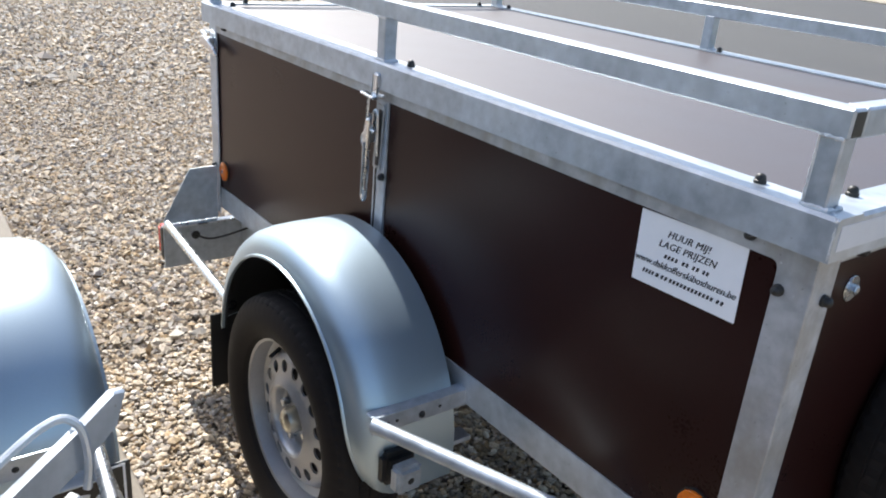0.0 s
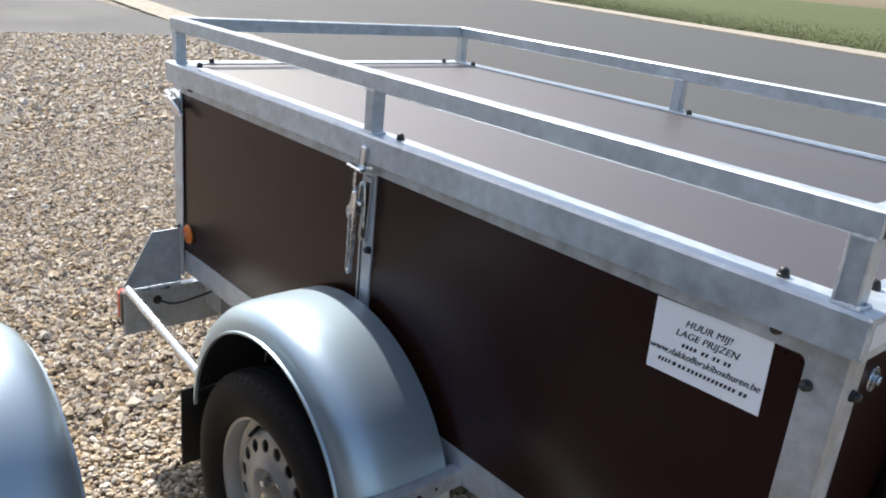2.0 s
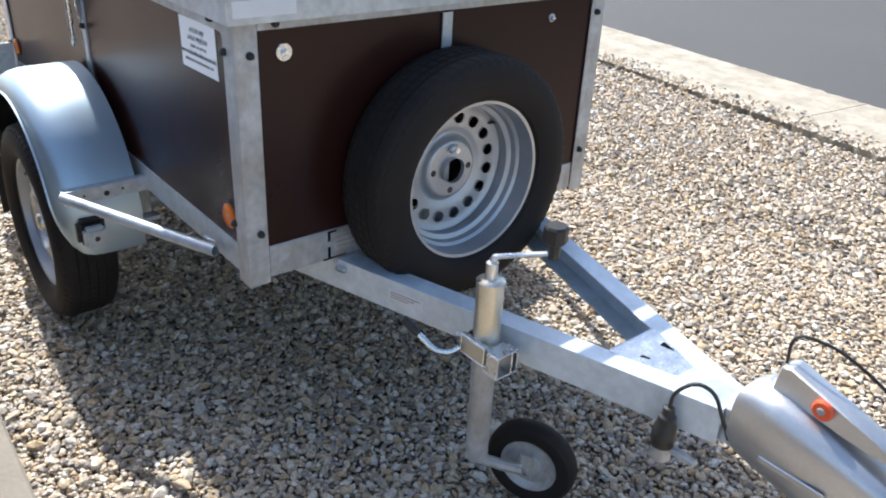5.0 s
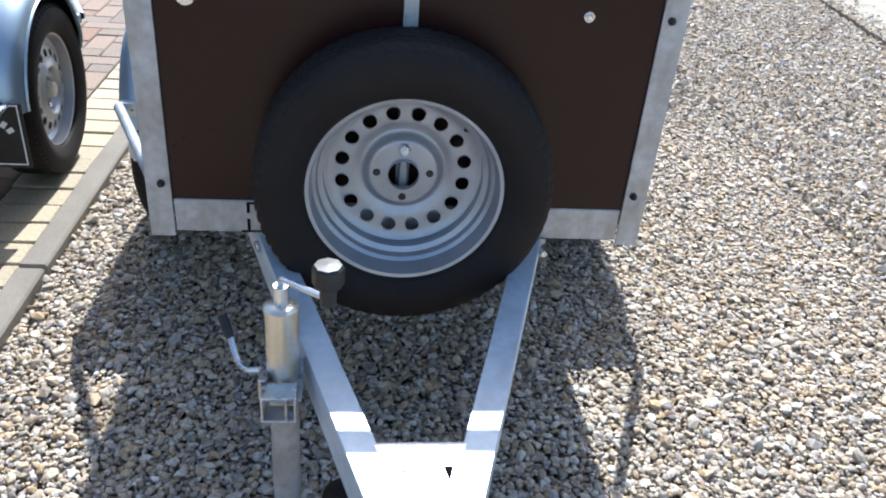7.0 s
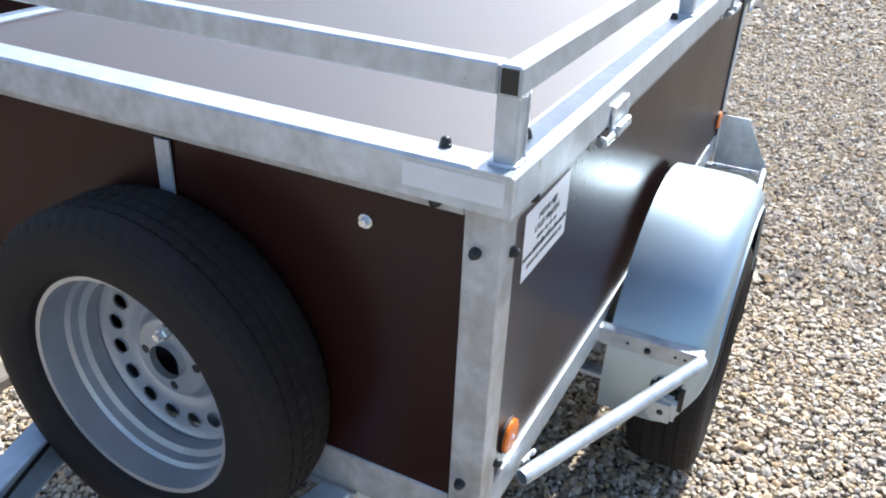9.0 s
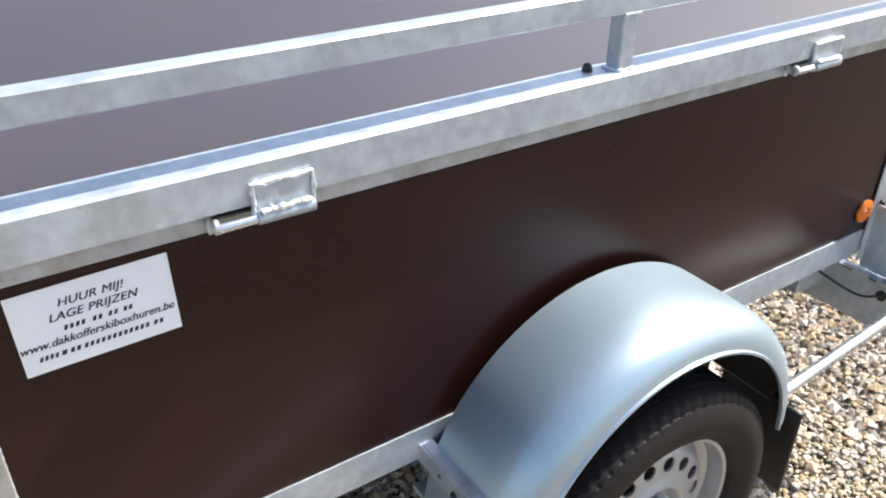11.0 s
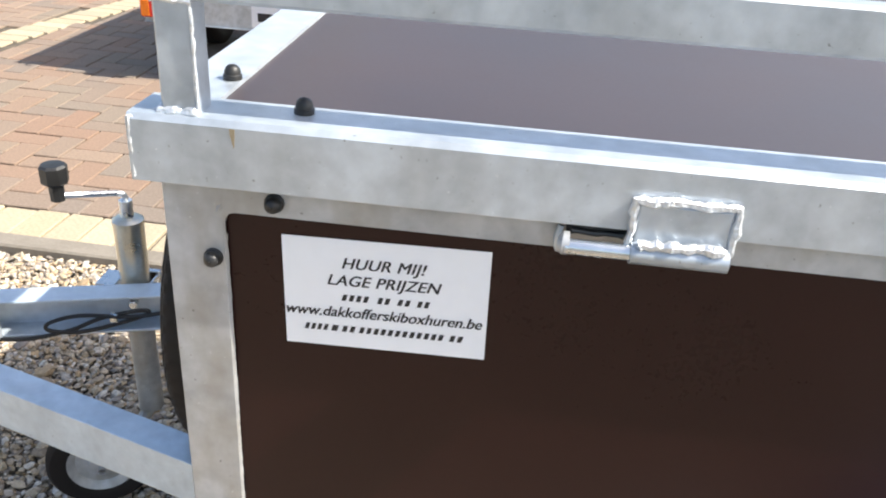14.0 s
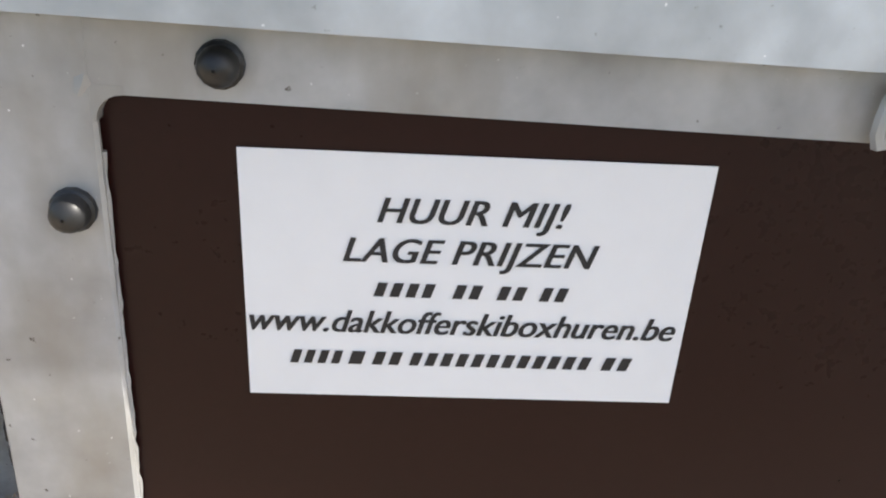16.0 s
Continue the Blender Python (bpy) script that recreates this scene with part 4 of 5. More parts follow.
    for k in range(3):
        part("print_bar", box(-0.0009, -0.0003, -0.286, -0.214 - 0.01 * k, 0.472 + 0.011 * k, 0.476 + 0.011 * k, 0), GREY_PRINT, tag)
    tag = part("beam_label", box(-0.045, 0.045, -0.0006, 0, -0.012, 0.012, 0), PAPER_GREY, T, "pale adhesive label with unreadable print")
    m = Matrix.Translation((0.180, -0.2322, 0.412)) @ Matrix.Rotation(math.atan2(0.335, 1.10), 4, "Z")
    tag.data.transform(m)
    for k in range(3):
        bm = box(-0.040, 0.036 - 0.015 * k, -0.0011, -0.0006, 0.004 - 0.006 * k, 0.0065 - 0.006 * k, 0)
        bmesh.ops.transform(bm, matrix=m, verts=bm.verts)
        part("print_bar", bm, GREY_PRINT, tag)
    # coupling
    bm = bmesh.new()
    rows = []
    for x, h0, h1, w in ((0.825, 0.385, 0.500, 0.052), (0.850, 0.372, 0.520, 0.056), (0.900, 0.360, 0.518, 0.058), (0.960, 0.350, 0.500, 0.056), (1.010, 0.350, 0.485, 0.050), (1.060, 0.355, 0.470, 0.046), (1.100, 0.365, 0.455, 0.034), (1.118, 0.385, 0.440, 0.016)):
        ring = []
        for k in range(20):
            t = 2 * math.pi * k / 20
            u, v = math.cos(t), math.sin(t)
            pw = 0.6
            ring.append(bm.verts.new((x, w * math.copysign(abs(u) ** pw, u), (h0 + h1) / 2 + (h1 - h0) / 2 * math.copysign(abs(v) ** pw, v))))
        rows.append(ring)
    for p, q in zip(rows, rows[1:]):
        for k in range(20):
            bm.faces.new((p[k], p[(k + 1) % 20], q[(k + 1) % 20], q[k]))
    bm.faces.new(rows[0])
    bm.faces.new(rows[-1])
    c = part("coupling", bm, STEEL_SHELL, T, "pressed zinc-plated ball coupling with a lever", 40)
    lever = prism([(0.862, 0.515), (0.868, 0.560), (0.885, 0.568), (1.03, 0.520), (1.09, 0.500), (1.09, 0.488), (0.99, 0.500)], "y", -0.020, 0.020, 0.004)
    part("coupling_lever", lever, STEEL_SHELL, c)
    part("button", cylinder_y(Matrix.Translation((0.950, -0.021, 0.530)) @ Matrix.Rotation(radians(180), 4, "Z"), 0, 0.010, 0.017, 24, 0.003), RED_PLASTIC, c, "orange-red plastic safety button")
    part("button_pin", cylinder_y(Matrix.Translation((0.950, -0.030, 0.530)) @ Matrix.Rotation(radians(180), 4, "Z"), 0, 0.004, 0.006, 14, 0.001), GREY_PRINT, c)
    part("shell_rib", box(0.890, 1.000, -0.0600, -0.0560, 0.405, 0.417, 0.002), STEEL_SHELL, c)
    part("shell_rib", box(0.890, 1.000, 0.0560, 0.0600, 0.405, 0.417, 0.002), STEEL_SHELL, c)
    part("safety_cable", pipe(curve_points([(0.870, -0.004, 0.562), (0.868, 0.0, 0.600), (0.885, 0.01, 0.612), (0.94, 0.03, 0.600), (1.02, 0.05, 0.55), (1.05, 0.06, 0.47)], 7), 0.0028, 8), BLACK, c)
    # plug, cable, holder
    part("plug_holder", lathe([(0, 0.0004), (0, 0.019), (0.028, 0.019), (0.028, 0.0004)], 20, False, Matrix.Translation((0.735, -0.085, 0.318)) @ Matrix.Rotation(radians(90), 4, "X")), ZINC_DULL, T, "grey park socket")
    part("holder_arm", box(0.735, 0.80, -0.085, -0.070, 0.335, 0.347, 0.002), ZINC_DULL, T)
    plug = part("plug", lathe([(0.0, 0.0004), (0.0, 0.0205), (0.020, 0.0215), (0.040, 0.0195), (0.044, 0.0165), (0.060, 0.0155), (0.064, 0.0115), (0.078, 0.0095), (0.080, 0.0004)], 20, False, Matrix.Translation((0.735, -0.085, 0.346)) @ Matrix.Rotation(radians(90), 4, "X")), BLACK, T, "black trailer plug parked in its socket")
    part("cable", pipe(curve_points([(0.735, -0.085, 0.424), (0.738, -0.080, 0.455), (0.760, -0.062, 0.478), (0.79, -0.050, 0.470), (0.815, -0.048, 0.43), (0.83, -0.045, 0.40)], 7), 0.0036, 10), BLACK, plug)
    # jockey wheel
    x, y = 0.399, -0.2055
    j = part("jockey_tube", pipe([(x, y, 0.140), (x, y, 0.425)], 0.0235, 24), ZINC_DULL, T, "galvanised jockey wheel leg")
    part("jockey_sleeve", lathe([(-0.008, 0.0004), (-0.008, 0.0245), (-0.006, 0.0262), (0.112, 0.0262), (0.113, 0.0275), (0.121, 0.0275), (0.124, 0.0235), (0.126, 0.0205), (0.127, 0.0004)], 28, False, Matrix.Translation((x, y, 0.432)) @ Matrix.Rotation(radians(90), 4, "X")), YELLOW_ZINC, j, "yellowish chromated outer tube")
    part("spindle", pipe([(x, y, 0.558), (x, y, 0.590)], 0.0115, 14), ZINC_BRIGHT, j)
    crank = part("crank", pipe(curve_points([(x, y, 0.580), (x, y, 0.597), (x + 0.008, y + 0.006, 0.604), (x + 0.04, y + 0.036, 0.612), (x + 0.074, y + 0.068, 0.620)], 6), 0.0052, 10), ZINC_BRIGHT, j, "bent zinc-plated crank")
    knob = lathe([(0.0, 0.0004), (0.0, 0.0115), (0.026, 0.0125), (0.033, 0.0215), (0.036, 0.0225), (0.060, 0.0225), (0.064, 0.019), (0.065, 0.0004)], 8, False, Matrix.Translation((x + 0.078, y + 0.072, 0.613)) @ Matrix.Rotation(radians(90), 4, "X"))
    part("crank_knob", knob, BLACK, crank, "black eight-sided plastic knob", 20)
    cl = part("jockey_clamp", box(x - 0.034, x + 0.034, y - 0.036, y + 0.030, 0.392, 0.396, 0.001), ZINC_BRIGHT, T, "zinc-plated jockey wheel clamp")
    part("clamp_wall", box(x - 0.034, x - 0.030, y - 0.036, y + 0.030, 0.396, 0.432, 0.001), ZINC_BRIGHT, cl)
    part("clamp_wall", box(x - 0.030, x + 0.034, y - 0.036, y - 0.032, 0.396, 0.432, 0.001), YELLOW_ZINC, cl)
    part("clamp_top", box(x - 0.034, x + 0.034, y - 0.036, y - 0.024, 0.432, 0.436, 0.001), ZINC_BRIGHT, cl)
    # square open box of the clamp
    for y0, y1, z0, z1 in ((-0.030, 0.024, 0.424, 0.428), (-0.030, 0.024, 0.378, 0.382), (-0.030, -0.026, 0.382, 0.424), (0.006, 0.010, 0.382, 0.424), (0.020, 0.024, 0.382, 0.424)):
        part("clamp_side", box(x + 0.030, x + 0.066, y + y0, y + y1, z0, z1, 0.0008), ZINC_BRIGHT, cl)
    part("clamp_screw", pipe([(x - 0.03, y - 0.008, 0.415), (x - 0.058, y - 0.022, 0.414)], 0.006, 10), ZINC_BRIGHT, cl)
    part("clamp_handle", pipe(curve_points([(x - 0.030, y - 0.040, 0.404), (x - 0.038, y - 0.062, 0.398), (x - 0.058, y - 0.080, 0.402), (x - 0.088, y - 0.094, 0.424)], 6), 0.0058, 10), ZINC_BRIGHT, cl)
    part("handle_grip", pipe([(x - 0.088, y - 0.094, 0.424), (x - 0.094, y - 0.098, 0.430), (x - 0.117, y - 0.110, 0.448)], [0.007, 0.0088, 0.008], 12), BLACK, cl)
    # its small wheel, swung forward and inward
    ax, ay, az = x + 0.050, y + 0.116, 0.099
    turn = Matrix.Translation((ax, ay, az)) @ Matrix.Rotation(radians(24), 4, "Z")
    part("fork_neck", pipe(curve_points([(x, y, 0.160), (x + 0.004, y + 0.006, 0.135), (x + 0.020, y + 0.040, 0.112), tuple(turn @ Vector((-0.008, -0.040, 0.004)))], 5), 0.0125, 10), ZINC_DULL, j)
    bm = prism([(-0.014, 0.040), (0.014, 0.040), (0.014, -0.014), (-0.014, -0.014)], "y", -0.0365, -0.0325, 0.001)
    bmesh.ops.transform(bm, matrix=turn, verts=bm.verts)
    part("fork_plate", bm, ZINC_DULL, j)
    m = turn
    small = part("jockey_wheel", lathe([(-0.020, 0.062), (-0.025, 0.075), (-0.023, 0.090), (-0.014, 0.0975), (0.0, 0.0992), (0.014, 0.0975), (0.023, 0.090), (0.025, 0.075), (0.020, 0.062)], 40, True, m), RUBBER, T, "small solid rubber jockey wheel on a steel rim")
    part("small_rim", lathe([(-0.021, 0.066), (-0.019, 0.058), (-0.010, 0.048), (-0.012, 0.026), (-0.024, 0.022), (-0.030, 0.0004), (0.030, 0.0004), (0.024, 0.022), (0.012, 0.026), (0.010, 0.048), (0.019, 0.058), (0.021, 0.066)], 36, True, m), ZINC_DULL, small)
    part("axle_bolt", pipe([turn @ Vector((0, -0.042, 0)), turn @ Vector((0, 0.042, 0))], 0.007, 8), ZINC_BRIGHT, small)


main = trailer("trailer", "galvanised box trailer with brown plywood panels, lid and luggage rail")


def plain_copy(at, label, low=False):
    """A trailer of the same make without the luggage rail; low: a narrower body between wider, lower wheel arches."""
    t = tagged(copy_thing(main, at), label)
    for o in list(t.children_recursive):
        if o.name.startswith("rail_"):
            bpy.data.objects.remove(o)
    for o in t.children if low else ():
        kind = o.name.split(".")[0]
        if kind == "fender":
            wide = Matrix.Translation((0, -0.7035, 0)) @ Matrix.Diagonal((1, 1.42, 1, 1)) @ Matrix.Translation((0, 0.7035, 0)) if o.bound_box[0][1] < 0 else Matrix()
            o.matrix_basis = Matrix.Translation((-0.057, -0.017, -0.042)) @ wide
        elif kind in ("mud_flap", "rubber_block"):
            o.matrix_basis = Matrix.Translation((-0.052, -0.017, 0))
        elif kind in ("fender_arm", "front_stay", "rear_stay"):
            o.matrix_basis = Matrix.Translation((-0.052, -0.017, -0.042))
        elif kind != "wheel":
            o.matrix_basis = Matrix.Translation((-0.240, 0.068, 0))
    return t


twin = plain_copy(pose(-2.089, -1.739, 0, 0, 0, 180), "galvanised box trailer with brown panels parked on the pavers", True)
arm = part("fender_arm", box(-1.301, -1.296, -0.672, -0.42, 0.408, 0.446, 0.001), ZINC, twin, "flat galvanised arm with drilled holes")
for yy in (-0.49, -0.55, -0.595, -0.635):
    part("arm_hole", dome((-1.301, yy, 0.427), (-1, 0, 0), 0.0055, 0.003), ZINC_BRIGHT if yy < -0.62 else BLACK, arm)
part("arm_flange", box(-1.339, -1.301, -0.660, -0.42, 0.386, 0.390, 0.001), ZINC, arm)
part("tail_stay", pipe([(-1.299, -0.668, 0.434), (-1.50, -0.645, 0.440), (-1.76, -0.615, 0.448)], 0.0125, 18), ZINC_BRIGHT, twin, "round galvanised stay")
# tailboard lever past the corner: a tapered strap in a wire keeper, a lower bar beside it
SWUNG = pose(-1.942, -0.559, 0.918, 0, 0, 27)
strap = prism([(0.0, 0.010), (0.012, 0.014), (0.045, -0.004), (0.300, -0.088), (0.300, -0.116), (0.045, -0.032), (0.010, -0.016)], "x", -0.004, 0.004, 0.002)
lever = part("tail_lever", strap, ZINC, twin, "long galvanised tailboard lever")
keeper = part("lever_keeper", pipe(curve_points([(0.004, 0.300, -0.066), (0.004, 0.120, -0.004), (0.004, 0.062, 0.012), (-0.006, 0.046, 0.006), (-0.011, 0.044, -0.020), (-0.009, 0.046, -0.046)], 6), 0.0032, 8), ZINC, twin, "bent wire keeper")
lower = part("lever_bar", prism([(0.050, -0.050), (0.300, -0.134), (0.300, -0.146), (0.050, -0.062)], "x", -0.008, 0.004, 0.002), ZINC_DULL, twin)
for swung in (lever, keeper, lower):
    swung.matrix_basis = SWUNG
plain_copy(pose(0.87, -4.46, 0, 0, 0, -90), "galvanised box trailer parked tail-out on the brick paving")


# ---------------------------------------------------------------- ground
def sheet(name, x0, x1, y0, y1, z, material, label, category, depth=0.0):
    ob = new(name, mesh_of(name, box(x0, x1, y0, y1, z - max(depth, 0.02), z, 0), material))
    return tagged(ob, label, category, kind="structure")


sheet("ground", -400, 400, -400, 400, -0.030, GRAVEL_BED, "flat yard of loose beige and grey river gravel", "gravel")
# the street runs askew to the yard, its far side more so
ROAD_TURN, VERGE_TURN = pose(0, 0, 0, 0, 0, -6.1), pose(0, 0, 0, 0, 0, -16)
sheet("road", -300, 300, 3.545, 90, 0.000, ASPHALT, "grey asphalt road beyond the gravel", "road").matrix_basis = ROAD_TURN
sheet("grass_verge", -300, 300, 20.6, 400, 0.04, LAWN, "mown grass verge across the road", "lawn").matrix_basis = VERGE_TURN
YARD_TURN = pose(0, 0.008, 0, 0, 0, -1.5)
sheet("paving_bed", -14, 12, -12, -1.012, -0.012, MORTAR, "sand bed and joints of the paving", "paving").matrix_basis = YARD_TURN
sheet("side_street", -300, -10.9, -400, 4.2, -0.002, ASPHALT, "grey tarmac beyond the gravel", "road")


def kerb_row(name, label, xs, y0, y1, z0, z1, material, tilt=0.0, bevel=0.006, ragged=False, at=Matrix()):
    row = tagged(new(name), label, "kerb", kind="structure")
    row.matrix_basis = at
    step = xs[1] - xs[0]
    if ragged:
        bm = bmesh.new()
        edge = random.Random(8)
        nx = int(step / 0.03)
        lo = [(-step / 2 + 0.004 + (step - 0.008) * k / nx, y0 + edge.gauss(0, 0.012) + 0.01) for k in range(nx + 1)]
        hi = [(u, y1 + edge.gauss(0, 0.008)) for u, w in lo[::-1]]
        prism(lo + hi, "z", z0, z1, 0, bm)
        me = mesh_of("kerb_stone", bm, material)
    else:
        me = mesh_of("kerb_stone", box(-step / 2 + 0.003, step / 2 - 0.003, y0, y1, z0, z1, bevel), material)
    rnd = random.Random(4)
    for x in xs:
        ob = new("kerb_stone", me)
        ob.parent = row
        ob.matrix_basis = pose(x, rnd.uniform(-0.004, 0.004), rnd.uniform(-0.003, 0.003), tilt, 0, rnd.uniform(-0.15, 0.15))


kerb_row("garden_edging", "pale concrete edging stones between gravel and paving", [-12 + 1.0 * k for k in range(24)], -1.022, -0.947, -0.15, 0.020, KERB, at=YARD_TURN)
kerb_row("road_kerb", "worn pale concrete gutter stones along the road", [-40 + 2.0 * k for k in range(36)], 2.78, 3.55, -0.15, 0.012, CONCRETE, 0, 0.02, True, ROAD_TURN)
kerb_row("far_kerb", "pale concrete kerb across the road", [-80 + 4.0 * k for k in range(50)], 18.75, 20.6, -0.15, 0.05, CONCRETE, 0, 0.02, at=VERGE_TURN)


# ---------------------------------------------------------------- paving
def brick_mesh(w, h, material):
    return mesh_of("brick", box(-w / 2, w / 2, -h / 2, h / 2, -0.06, 0.0, 0.003), material)


def paving():
    rnd = random.Random(11)
    pave = tagged(new("brick_paving"), "worn tan and red-brown brick paving with yellow border rows", "paving", kind="structure")
    pave.matrix_basis = YARD_TURN
    red, yellow = brick_mesh(0.205, 0.100, RED_BRICK), brick_mesh(0.1055, 0.195, YELLOW_BRICK)
    near, rest = [], []
    # border row beside the edging
    for k in range(150):
        x = -9.6 + 0.114 * k
        near.append((yellow, x, -1.127, 0)) if -2.4 < x < 2.6 else rest.append((0.1065, 0.196, x, -1.127, 0, 1))
    # band across the yard, a little askew
    band = lambda y: 2.745 + 0.156 * (y + 2.75)
    for k in range(60):
        y = -1.29 - 0.119 * k
        rest.append((0.20, 0.110, band(y), y, 0, 1))
    # field: herringbone of bricks along and across the yard
    cell = 0.105
    for i in range(-92, 80):
        for k in range(78):
            turn = (i + k) % 4
            if turn == 1 or (turn == 3 and k > 0):
                continue
            if turn == 3:
                # half bricks where the bond meets the border row
                rest.append((0.100, 0.100, cell * (i + 0.5), -1.232 - cell * 0.5, 0, 0))
                continue
            w, h = (0.206, 0.101) if turn == 0 else (0.101, 0.206)
            x, y = cell * (i + (1.0 if turn == 0 else 0.5)), -1.232 - cell * (k + (0.5 if turn == 0 else 1.0))
            if abs(x - band(y)) < 0.10 + w / 2:
                for du, dv in ((-w / 4, 0), (w / 4, 0)) if turn == 0 else ((0, -h / 4), (0, h / 4)):
                    if abs(x + du - band(y + dv)) > 0.145:
                        rest.append((0.100, 0.100, x + du, y + dv, 0, 0))
                continue
            if 0.55 < x < 2.45 and y > -2.75:
                near.append((red, x, y, 0 if turn == 0 else 90))
            else:
                rest.append((w, h, x, y, 0, 0))
    for me, x, y, turn in near:
        ob = new("brick", me)
        ob.parent = pave
        ob.matrix_basis = pose(x + rnd.uniform(-0.002, 0.002), y + rnd.uniform(-0.002, 0.002), rnd.uniform(-0.0025, 0.0025), rnd.uniform(-0.5, 0.5), rnd.uniform(-0.5, 0.5), turn + rnd.uniform(-0.7, 0.7))
    for kind, mat, nm in ((0, RED_BRICK_FAR, "far_bricks"), (1, YELLOW_FAR, "far_border_bricks")):
        verts, faces = [], []
        for w, h, x, y, turn, sort in rest:
            if sort != kind:
                continue
            n = len(verts)
            z = rnd.uniform(-0.003, 0.002)
            c = 0.004
            for dx, dy, dz in ((-w / 2, -h / 2, -c), (w / 2, -h / 2, -c), (w / 2, h / 2, -c), (-w / 2, h / 2, -c), (-w / 2 + c, -h / 2 + c, 0), (w / 2 - c, -h / 2 + c, 0), (w / 2 - c, h / 2 - c, 0), (-w / 2 + c, h / 2 - c, 0)):
                verts.append((x + dx, y + dy, z + dz))
            for dx, dy in ((-w / 2, -h / 2), (w / 2, -h / 2), (w / 2, h / 2), (-w / 2, h / 2)):
                verts.append((x + dx, y + dy, -0.03))
            faces += [(n + 4, n + 5, n + 6, n + 7)] + [(n + a, n + (a + 1) % 4, n + 4 + (a + 1) % 4, n + 4 + a) for a in range(4)] + [(n + 8 + a, n + 8 + (a + 1) % 4, n + (a + 1) % 4, n + a) for a in range(4)]
        me = bpy.data.meshes.new(nm)
        me.from_pydata(verts, [], faces)
        me.materials.append(mat)
        ob = new(nm, me)
        ob.parent = pave
        ob["kind"] = "stuff"


YELLOW_FAR = island_colours("yellow_paver_far", [(0.0, (0.365, 0.298, 0.198)), (0.5, (0.430, 0.358, 0.243)), (1.0, (0.350, 0.292, 0.205))], (0.75, 0.92), "island", 90, 0.35, 0.22)
paving()


# ---------------------------------------------------------------- loose stones
def stones(name, zones, base_v, base_f, seed, label):
    """Many small stones in one mesh: a squashed, turned and dented copy of a base solid for each."""
    rng = np.random.default_rng(seed)
    centres, radii = [], []
    for x0, x1, y0, y1, spacing, size in zones:
        nx, ny = int((x1 - x0) / spacing), int((y1 - y0) / spacing)
        gx, gy = np.meshgrid(np.arange(nx), np.arange(ny))
        px = x0 + (gx.ravel() + 0.5 + rng.uniform(-0.55, 0.55, nx * ny)) * spacing
        py = y0 + (gy.ravel() + 0.5 + rng.uniform(-0.55, 0.55, nx * ny)) * spacing
        r = size * np.exp(rng.normal(0, 0.32, nx * ny))
        edge = 2.785 - 0.107 * px
        keep = (py > -0.935 - 0.0262 * px) & (py < edge + np.abs(rng.normal(0, 0.13, nx * ny)))
        px, py, r, edge = px[keep], py[keep], r[keep], edge[keep]
        pz = -0.022 + r * 0.6 + rng.uniform(0, 0.011, len(px)) + 0.004 * np.sin(px * 3.1 + 1.3 * np.sin(py * 2.3))
        pz = np.where(py > edge, 0.014 + r * 0.5, pz)
        centres.append(np.stack([px, py, pz], 1))
        radii.append(r)
    c, r = np.concatenate(centres), np.concatenate(radii)
    n, nv, nf = len(c), len(base_v), len(base_f)
    v = np.repeat(base_v[None], n, 0) * (1 + rng.uniform(-0.27, 0.27, (n, nv, 1)))
    v *= np.stack([rng.uniform(1.0, 1.45, n), rng.uniform(0.75, 1.0, n), rng.uniform(0.5, 0.75, n)], 1)[:, None, :]
    tilt, turn = rng.normal(0, 0.35, n), rng.uniform(0, 2 * np.pi, n)
    ct, st, cr, sr = np.cos(tilt)[:, None], np.sin(tilt)[:, None], np.cos(turn)[:, None], np.sin(turn)[:, None]
    x, y, z = v[..., 0], v[..., 1], v[..., 2]
    x, z = x * ct - z * st, x * st + z * ct
    x, y = x * cr - y * sr, x * sr + y * cr
    v = np.stack([x, y, z], 2) * r[:, None, None] + c[:, None, :]
    f = (base_f[None] + (np.arange(n) * nv)[:, None, None]).reshape(-1)
    me = bpy.data.meshes.new(name)
    me.vertices.add(n * nv)
    me.vertices.foreach_set("co", v.reshape(-1).astype(np.float32))
    me.loops.add(n * nf * 3)
    me.loops.foreach_set("vertex_index", f.astype(np.int32))
    me.polygons.add(n * nf)
    me.polygons.foreach_set("loop_start", np.arange(0, n * nf * 3, 3, dtype=np.int32))
    me.polygons.foreach_set("use_smooth", np.zeros(n * nf, dtype=bool))
    me.update(calc_edges=True)
    me.materials.append(PEBBLES)
    return tagged(new(name, me), label, "gravel", kind="stuff")


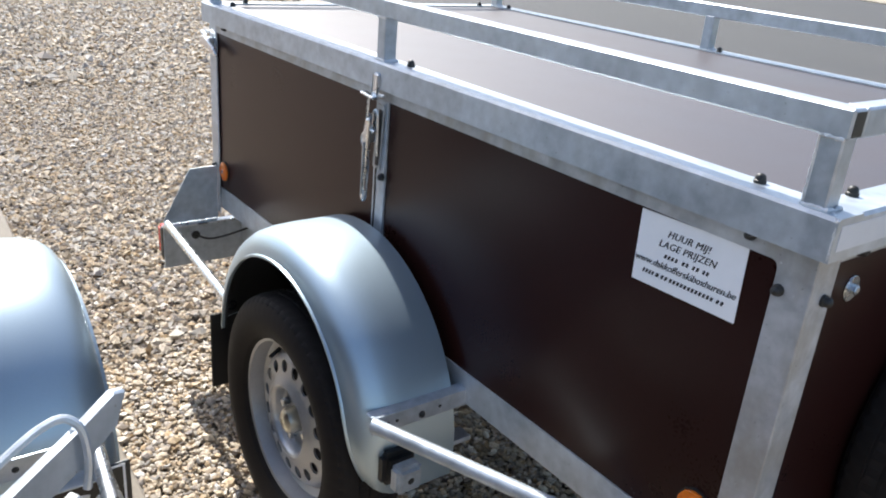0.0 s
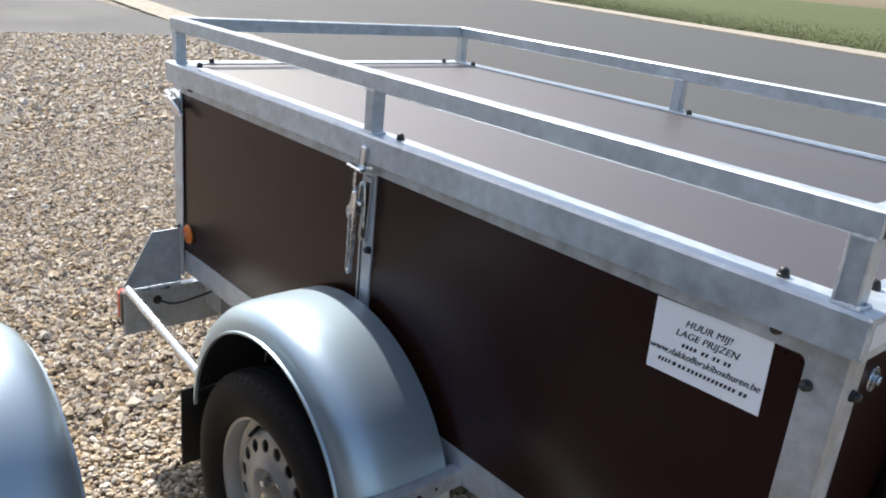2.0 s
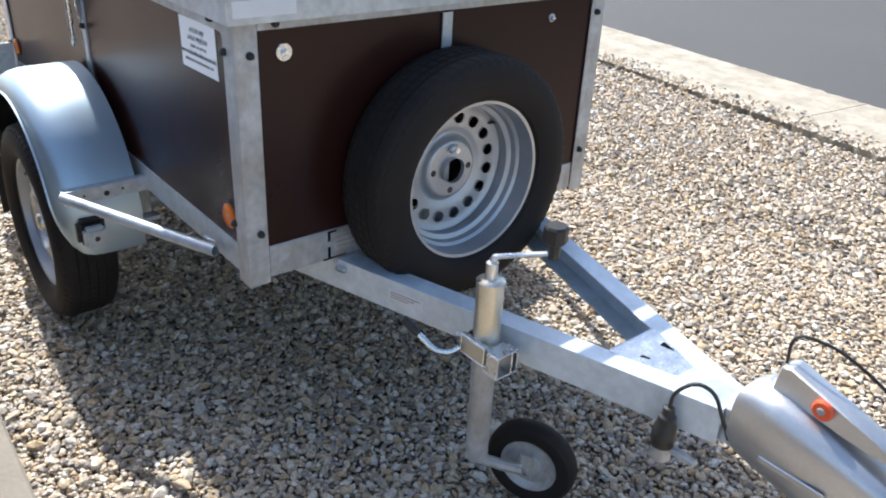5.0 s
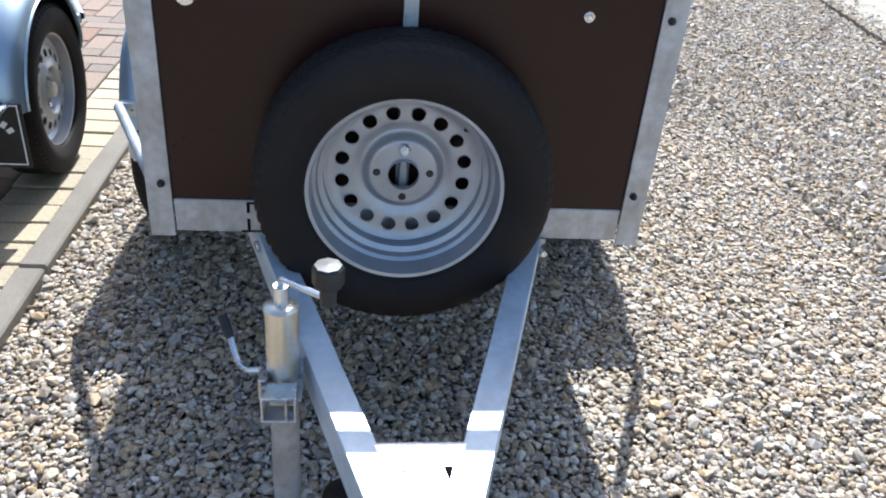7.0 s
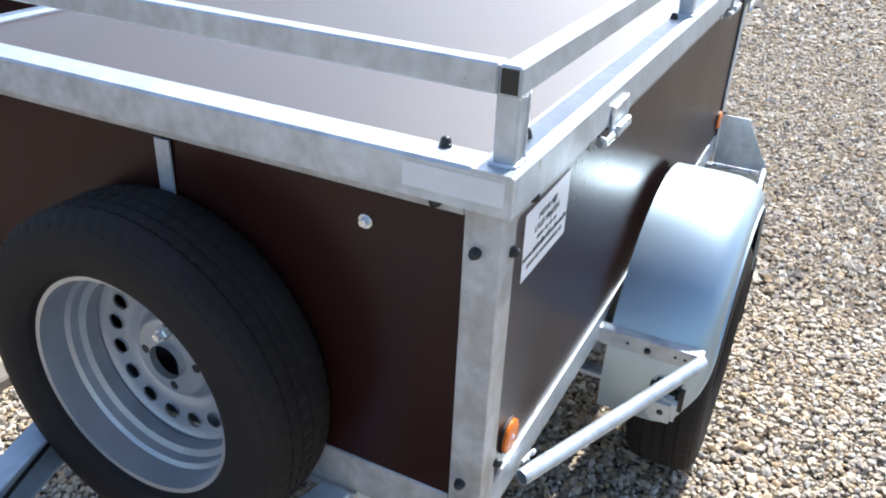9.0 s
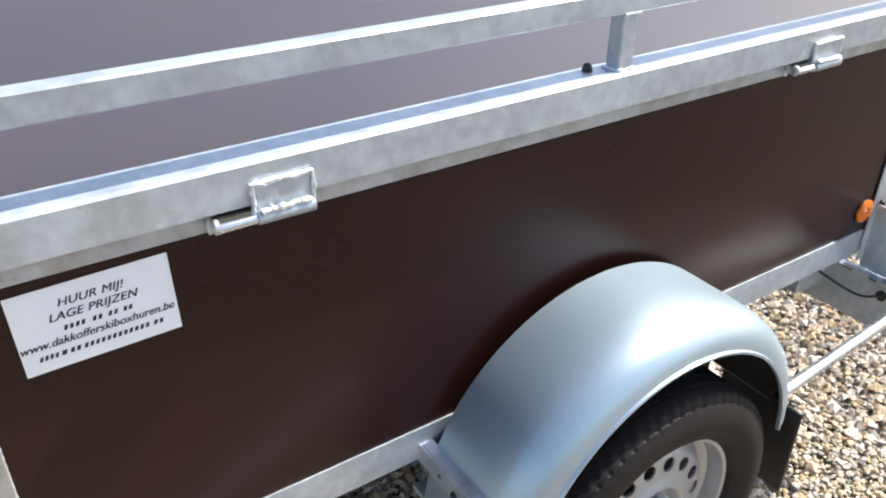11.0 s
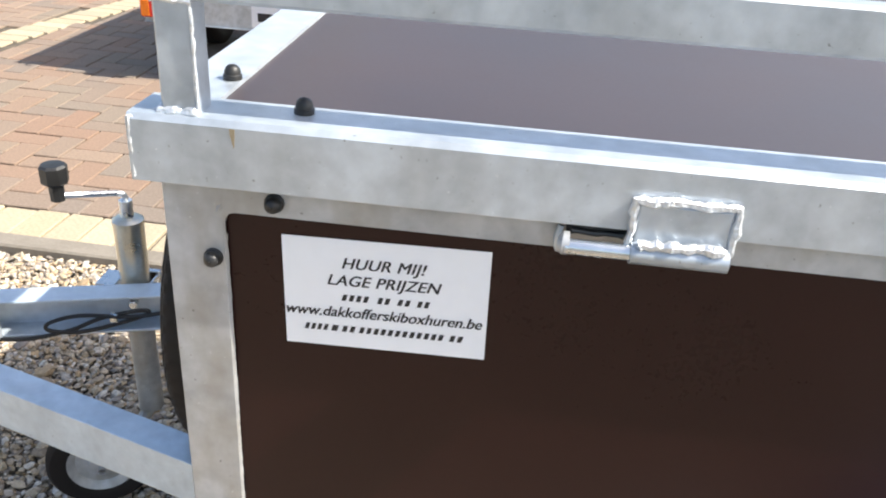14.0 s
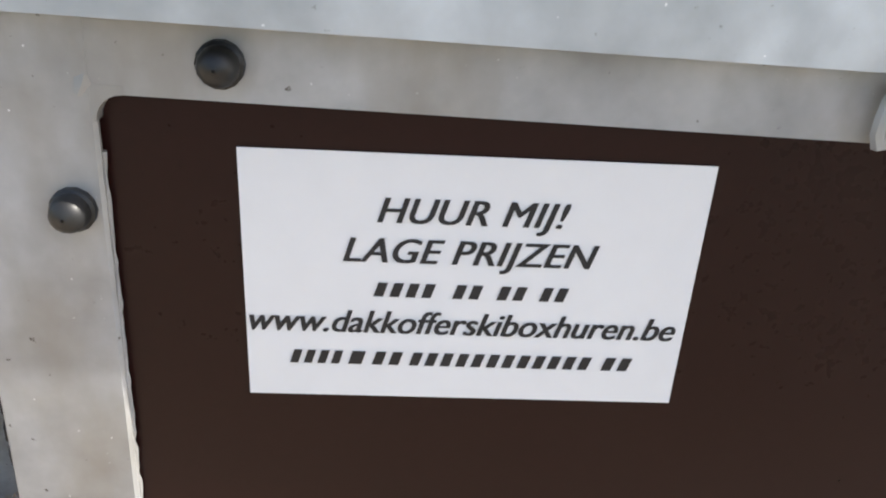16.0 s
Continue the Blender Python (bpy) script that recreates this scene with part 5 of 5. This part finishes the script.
def solid(kind):
    bm = bmesh.new()
    if kind == "ico":
        bmesh.ops.create_icosphere(bm, subdivisions=1, radius=1)
    else:
        bmesh.ops.create_cone(bm, segments=4, radius1=1, radius2=0, depth=1)
        bmesh.ops.delete(bm, geom=[f for f in bm.faces if len(f.verts) > 3], context="FACES_ONLY")
        ring = [v for v in bm.verts if v.co.z < 0]
        low = bm.verts.new((0, 0, -1.3))
        ring.sort(key=lambda q: math.atan2(q.co.y, q.co.x))
        for i in range(4):
            bm.faces.new((ring[i], low, ring[(i + 1) % 4]))
        for q in bm.verts:
            q.co.z += 0.4
    bmesh.ops.triangulate(bm, faces=bm.faces)
    bmesh.ops.recalc_face_normals(bm, faces=bm.faces)
    bm.verts.index_update()
    v = np.array([q.co[:] for q in bm.verts])
    f = np.array([[q.index for q in t.verts] for t in bm.faces])
    bm.free()
    return v, f


stones("gravel_stones", [(-1.75, 1.7, -1.05, 1.55, 0.0099, 0.0063)], *solid("ico"), 3, "loose rounded river gravel in beige, ochre and grey")
stones("gravel_stones_far", [(-5.5, -1.75, -1.05, 3.70, 0.0172, 0.0098), (-1.75, 2.6, 1.55, 3.20, 0.0172, 0.0098), (1.7, 3.2, -1.05, 1.55, 0.0172, 0.0098), (-10.9, -5.5, -1.05, 4.25, 0.034, 0.0175), (2.6, 3.2, 1.55, 3.12, 0.024, 0.0125), (3.2, 7.5, -1.05, 3.12, 0.034, 0.0175)], *solid("oct"), 5, "loose rounded river gravel farther off on the yard")


# ---------------------------------------------------------------- verge
def blades():
    rng = np.random.default_rng(9)
    n = 80000
    x, y = rng.uniform(-60, 0, n), 20.62 + rng.exponential(5.5, n)
    keep = y < 45
    x, y = x[keep], y[keep]
    n = len(x)
    h, w, a, lean = rng.uniform(0.015, 0.055, n), rng.uniform(0.012, 0.030, n), rng.uniform(0, np.pi, n), rng.normal(0, 0.05, (n, 2))
    v = np.zeros((n, 3, 3))
    v[:, 0] = np.stack([x - w * np.cos(a), y - w * np.sin(a), np.full(n, 0.03)], 1)
    v[:, 1] = np.stack([x + w * np.cos(a), y + w * np.sin(a), np.full(n, 0.03)], 1)
    v[:, 2] = np.stack([x + lean[:, 0], y + lean[:, 1], 0.03 + h], 1)
    me = bpy.data.meshes.new("grass")
    me.from_pydata(v.reshape(-1, 3).tolist(), [], np.arange(n * 3).reshape(-1, 3).tolist())
    me.materials.append(GRASS_BLADES)
    tagged(new("grass", me), "short sunlit grass with dry tufts on the verge", "grass", kind="stuff").matrix_basis = VERGE_TURN


blades()
